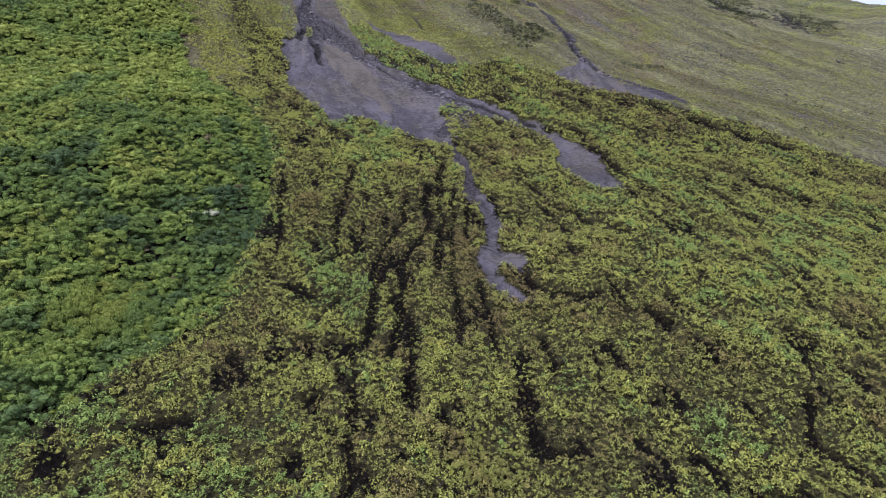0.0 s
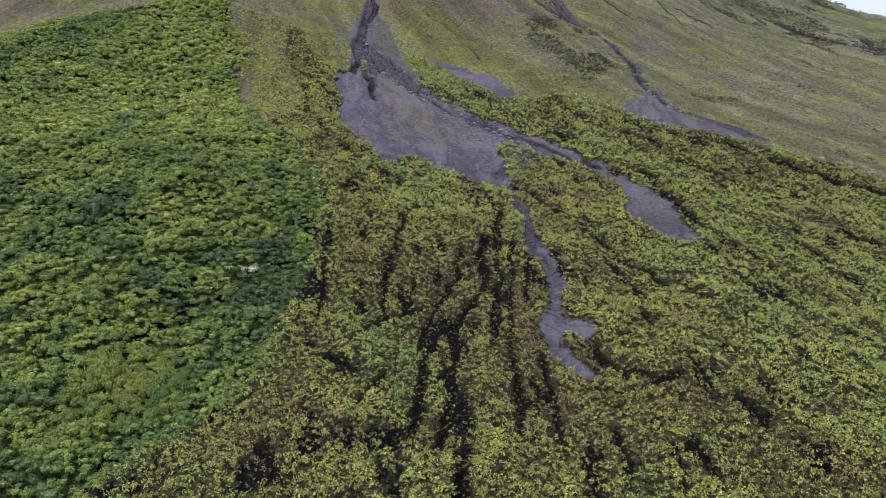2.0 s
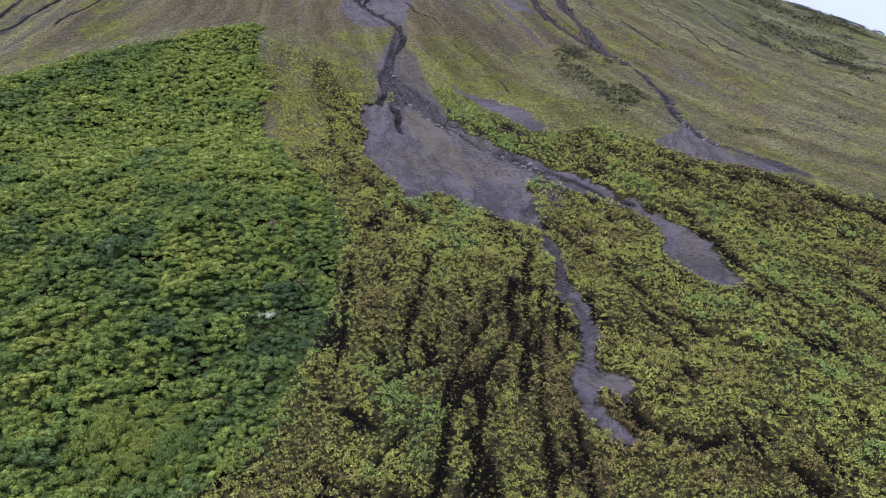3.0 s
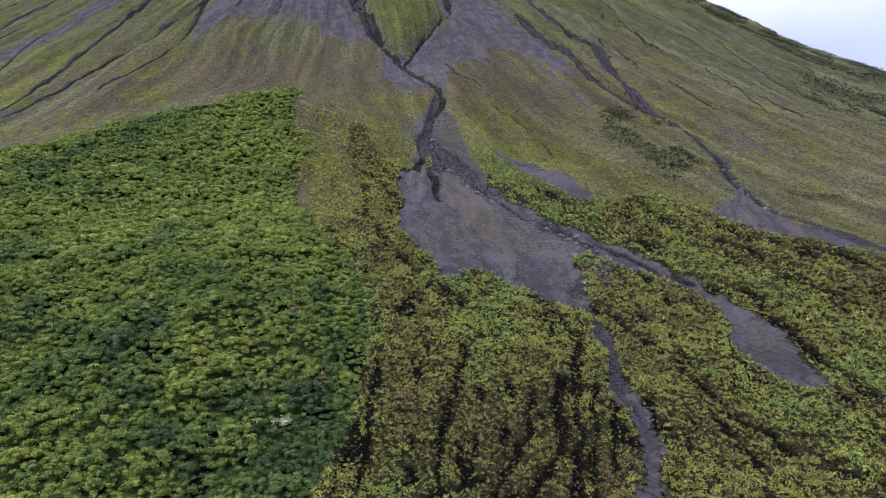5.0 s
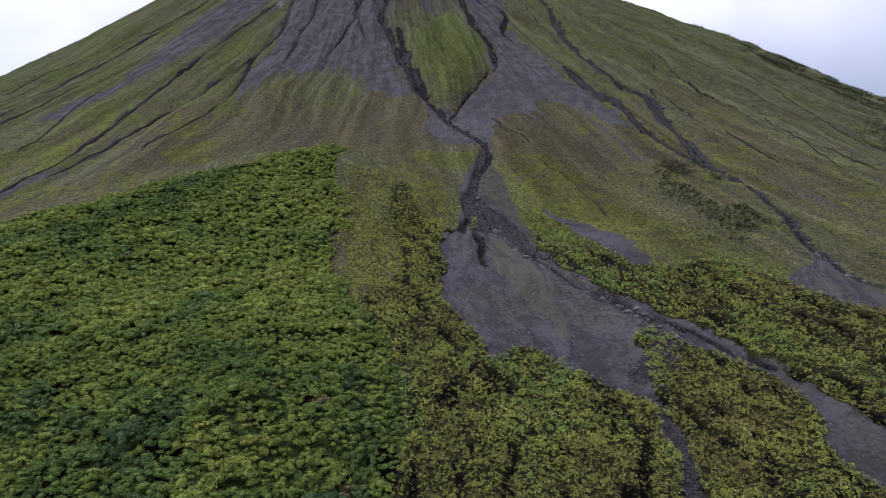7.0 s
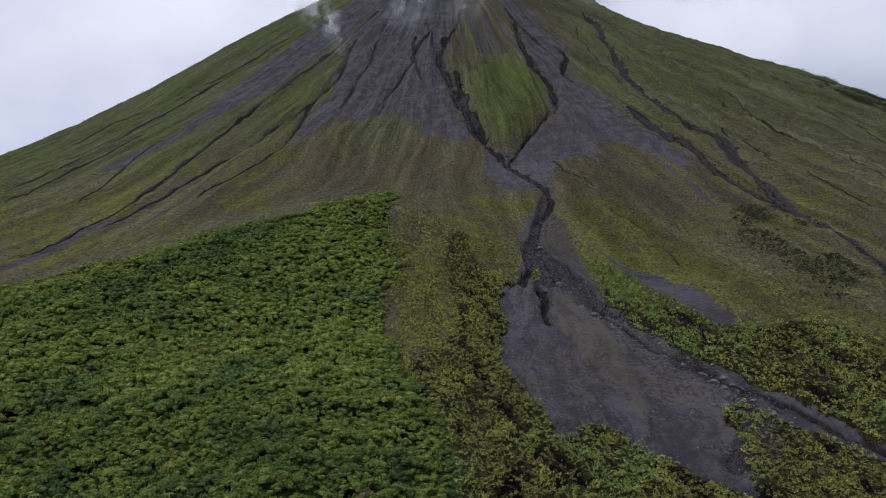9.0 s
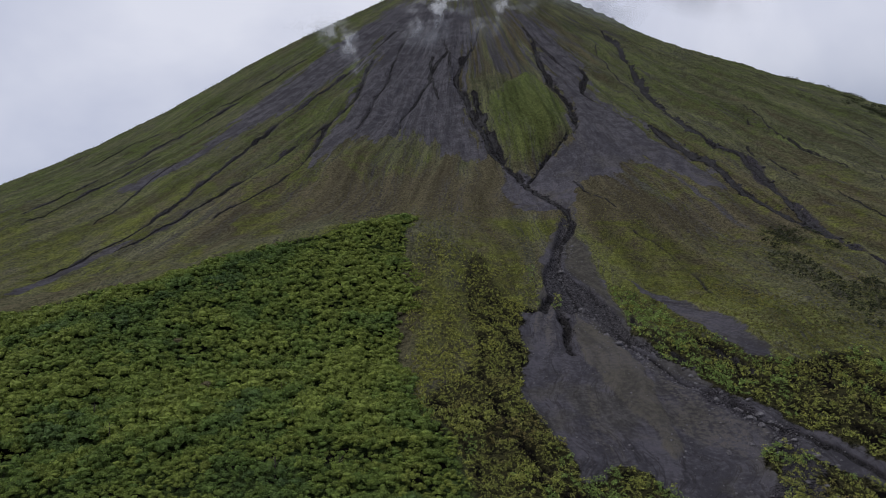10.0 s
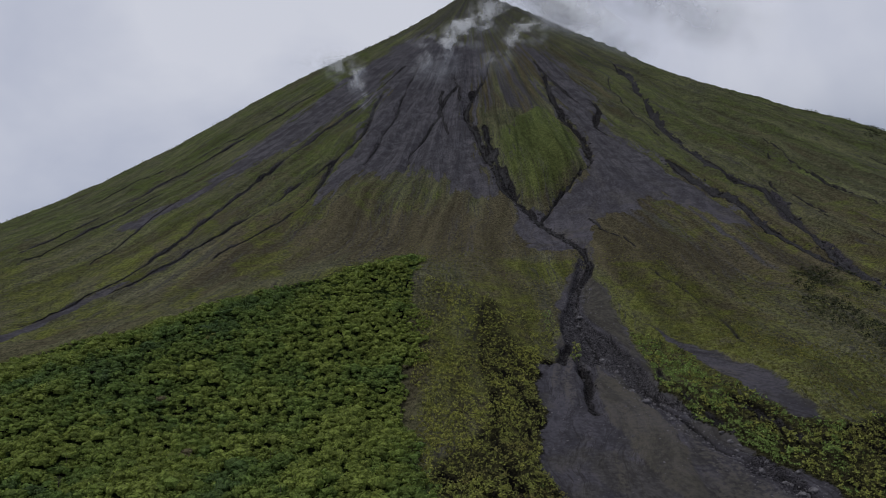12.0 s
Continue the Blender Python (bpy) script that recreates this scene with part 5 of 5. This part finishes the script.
def gully_bed(line, half):
    """A jagged ribbon of rough dark rock, blackened as depth shade, along a gully of the upper slope: vertices,
    triangles.
    """
    pts = [np.array(p, float) for p in line]
    way = np.concatenate([p + (q - p) * np.arange(0, 1, 2.2 / math.hypot(*(q - p)))[:, None] for p, q in zip(pts[:-1], pts[1:])])
    home = way.copy()
    for k in range(3):
        wob = gully_wobble(way[:, 0], way[:, 1])
        way = home - np.stack([wob, wob * 0.6], 1)
    n = len(way)
    run = np.gradient(way, axis=0)
    run /= np.linalg.norm(run, axis=1, keepdims=True) + 1e-9
    side = np.stack([-run[:, 1], run[:, 0]], 1)
    u = np.linspace(0, 1, n)
    broken = np.clip(0.75 + 2.6 * fbm(way[:, 0], way[:, 1], 55.0, 2, 69), 0.1 if half < 4.2 and line[0][0] < 250 else 0.6, 1.25)
    rough = np.clip(0.85 + 1.5 * fbm(way[:, 0], way[:, 1], 24.0, 3, 65), 0.5, 1.7) * np.clip(1 + 2.4 * fbm(way[:, 0], way[:, 1], 7.0, 2, 99), 0.25, 2.0)
    whole = line[0][0] >= 250 and half > 3
    wide = half * (0.34 if line[-1][0] < -150 else 1.0 if whole else 0.5) * broken * (1 - 0.45 * u) * np.maximum(rough, 0.65 if whole else 0.15) * (smooth(u, 0, 0.12) * smooth(1 - u, 0, 0.2) + (0.5 if whole else 0.05))
    rows = []
    for c, lift in ((-1.0, -0.5), (-0.5, 0.5), (0.0, 0.3), (0.5, 0.5), (1.0, -0.5)):
        p = way + side * (wide * c * (0.7 + 0.6 * rng.rand(n)) + 0.3 * rng.randn(n))[:, None]
        rows.append(np.column_stack([p, grid_height(p[:, 0], p[:, 1]) + 0.5 + 0.6 * broken + lift * (0.3 + 1.4 * rng.rand(n))]))
    v = np.stack(rows, 1).reshape(-1, 3)
    b = (np.arange(n - 1)[:, None] * 5 + np.arange(4)[None]).ravel()
    return v, np.concatenate([np.stack([b, b + 1, b + 6], 1), np.stack([b, b + 6, b + 5], 1)])


beds, bed_faces, count = [], [], 0
for line, half, deep in GULLIES:
    if max(p[1] for p in line) < 960 or half < 0.9:
        continue
    v, f = gully_bed(line, half)
    beds.append(v)
    bed_faces.append(f + count)
    count += len(v)
gully_rock = new("gully_rock", mesh_from("gully_rock", np.concatenate(beds), np.concatenate(bed_faces), LAVA_SHADED))
tagged(gully_rock, "jagged dark lava rock in the beds of the upper gullies, blackened for the shade of their depth", "rocks", kind="stuff")


# ---- cloud wisps at the summit ----
def cloud_material(name, size, low, high):
    m = Nodes(name)
    puff = m.span(m.math("ADD", m.math("MULTIPLY", m.noise(size, 5, 0.5), 0.7), m.math("MULTIPLY", m.noise(size * 2.8, 5, 0.55), 0.3)), low, high)
    fade = m.math("MULTIPLY", m.math("MULTIPLY", puff, m.attr("soft")), 0.7, True)
    clear = m.n.new("ShaderNodeBsdfTransparent")
    up = m.n.new("ShaderNodeCombineXYZ")
    up.inputs[1].default_value, up.inputs[2].default_value = -0.5, 0.85
    body = m.n.new("ShaderNodeBsdfDiffuse")
    body.inputs["Color"].default_value = (0.85, 0.87, 0.9, 1)
    glow = m.n.new("ShaderNodeBsdfTranslucent")
    glow.inputs["Color"].default_value = (0.85, 0.87, 0.9, 1)
    m.l.new(up.outputs[0], body.inputs["Normal"])
    both = m.n.new("ShaderNodeMixShader")
    both.inputs[0].default_value = 0.2
    m.l.new(body.outputs[0], both.inputs[1])
    m.l.new(glow.outputs[0], both.inputs[2])
    ms = m.n.new("ShaderNodeMixShader")
    m.l.new(fade, ms.inputs[0])
    m.l.new(clear.outputs[0], ms.inputs[1])
    m.l.new(both.outputs[0], ms.inputs[2])
    m.l.new(ms.outputs[0], m.out.inputs["Surface"])
    return m.mat


VAPOUR = cloud_material("cloud_vapour", 0.026, 0.44, 0.66)
BANK_VAPOUR = cloud_material("cloud_bank_vapour", 0.007, 0.26, 0.68)


def cloud_wisp(line, cross, breadth, label, layers=3, seed=1, taper=(0.7, 1.2), dense=1.0, stuff=VAPOUR, curl=0.5):
    """A drifting bank of vapour: billowed veils with soft edges, one behind the other."""
    pts, side = [Vector(p) for p in line], Vector(cross).normalized()
    base = tagged(new("cloud"), label, "cloud", "summit clouds")
    base.location = pts[0]
    for layer in range(layers):
        vs, fs, soft = [], [], []
        nu, nv = 40, 20
        for i in range(nu):
            u = i / (nu - 1)
            k = min(int(u * (len(pts) - 1)), len(pts) - 2)
            c = pts[k].lerp(pts[k + 1], u * (len(pts) - 1) - k) - pts[0]
            for j in range(nv):
                v = j / (nv - 1) * 2 - 1
                sway = noise.noise(Vector((u * 2.5, v, layer * 3 + seed))) * breadth * 0.5 + noise.noise(Vector((u * 7.0, v * 1.5, layer * 5 + seed))) * breadth * curl
                p = c + side * (v * breadth * (taper[0] + (taper[1] - taper[0]) * u) + sway) + Vector((0, -layer * 16 - (1 - v * v) * breadth * 0.2, 0))
                vs.append(p[:])
                soft.append(dense * max(0.0, 1 - v * v) ** 1.5 * math.sin(math.pi * u) ** 1.2)
        for i in range(nu - 1):
            for j in range(nv - 1):
                b = i * nv + j
                fs.append([b, b + nv, b + nv + 1, b + 1])
        part("veil", mesh_from("veil", np.array(vs), np.array(fs), stuff, [("soft", np.array(soft))], True), base)
    return base


cloud_wisp([(-115, 1480, 728), (-80, 1480, 762), (-45, 1480, 790), (-22, 1480, 820), (14, 1482, 845), (50, 1484, 875), (90, 1486, 905)], (0.8, 0, -0.55), 44, "thin grey-white cloud wisp rising before the summit slope", 2, 1, (1.2, 0.6), 1.15)
cloud_wisp([(0, 1490, 735), (62, 1490, 785), (98, 1490, 819), (135, 1492, 848), (180, 1495, 885)], (0.6, 0, -0.7), 34, "thin grey-white cloud veil before the summit slope", 2, 7, (1.1, 0.9), 0.8)
cloud_wisp([(40, 1655, 1060), (110, 1650, 1005), (174, 1645, 945), (262, 1640, 893), (380, 1640, 828)], (0.5, 0, 0.85), 60, "grey-white cloud bank hanging over the summit shoulder", 3, 2, (1.0, 0.7), 1.2, BANK_VAPOUR, 0.1)
cloud_wisp([(40, 1900, 1260), (190, 1900, 1150), (330, 1900, 1110), (500, 1900, 1060), (740, 1900, 960)], (0.3, 0, 1), 120, "pale cloud bank drifting behind the summit shoulder", 2, 4, (0.9, 0.8), 1.0, BANK_VAPOUR, 0.1)
cloud_wisp([(-172, 1400, 640), (-188, 1400, 679), (-205, 1400, 705), (-228, 1400, 732), (-300, 1402, 752)], (1, 0, 0.4), 34, "faint cloud wisp on the bare ash flank", 2, 3, (0.6, 1.3), 0.85)
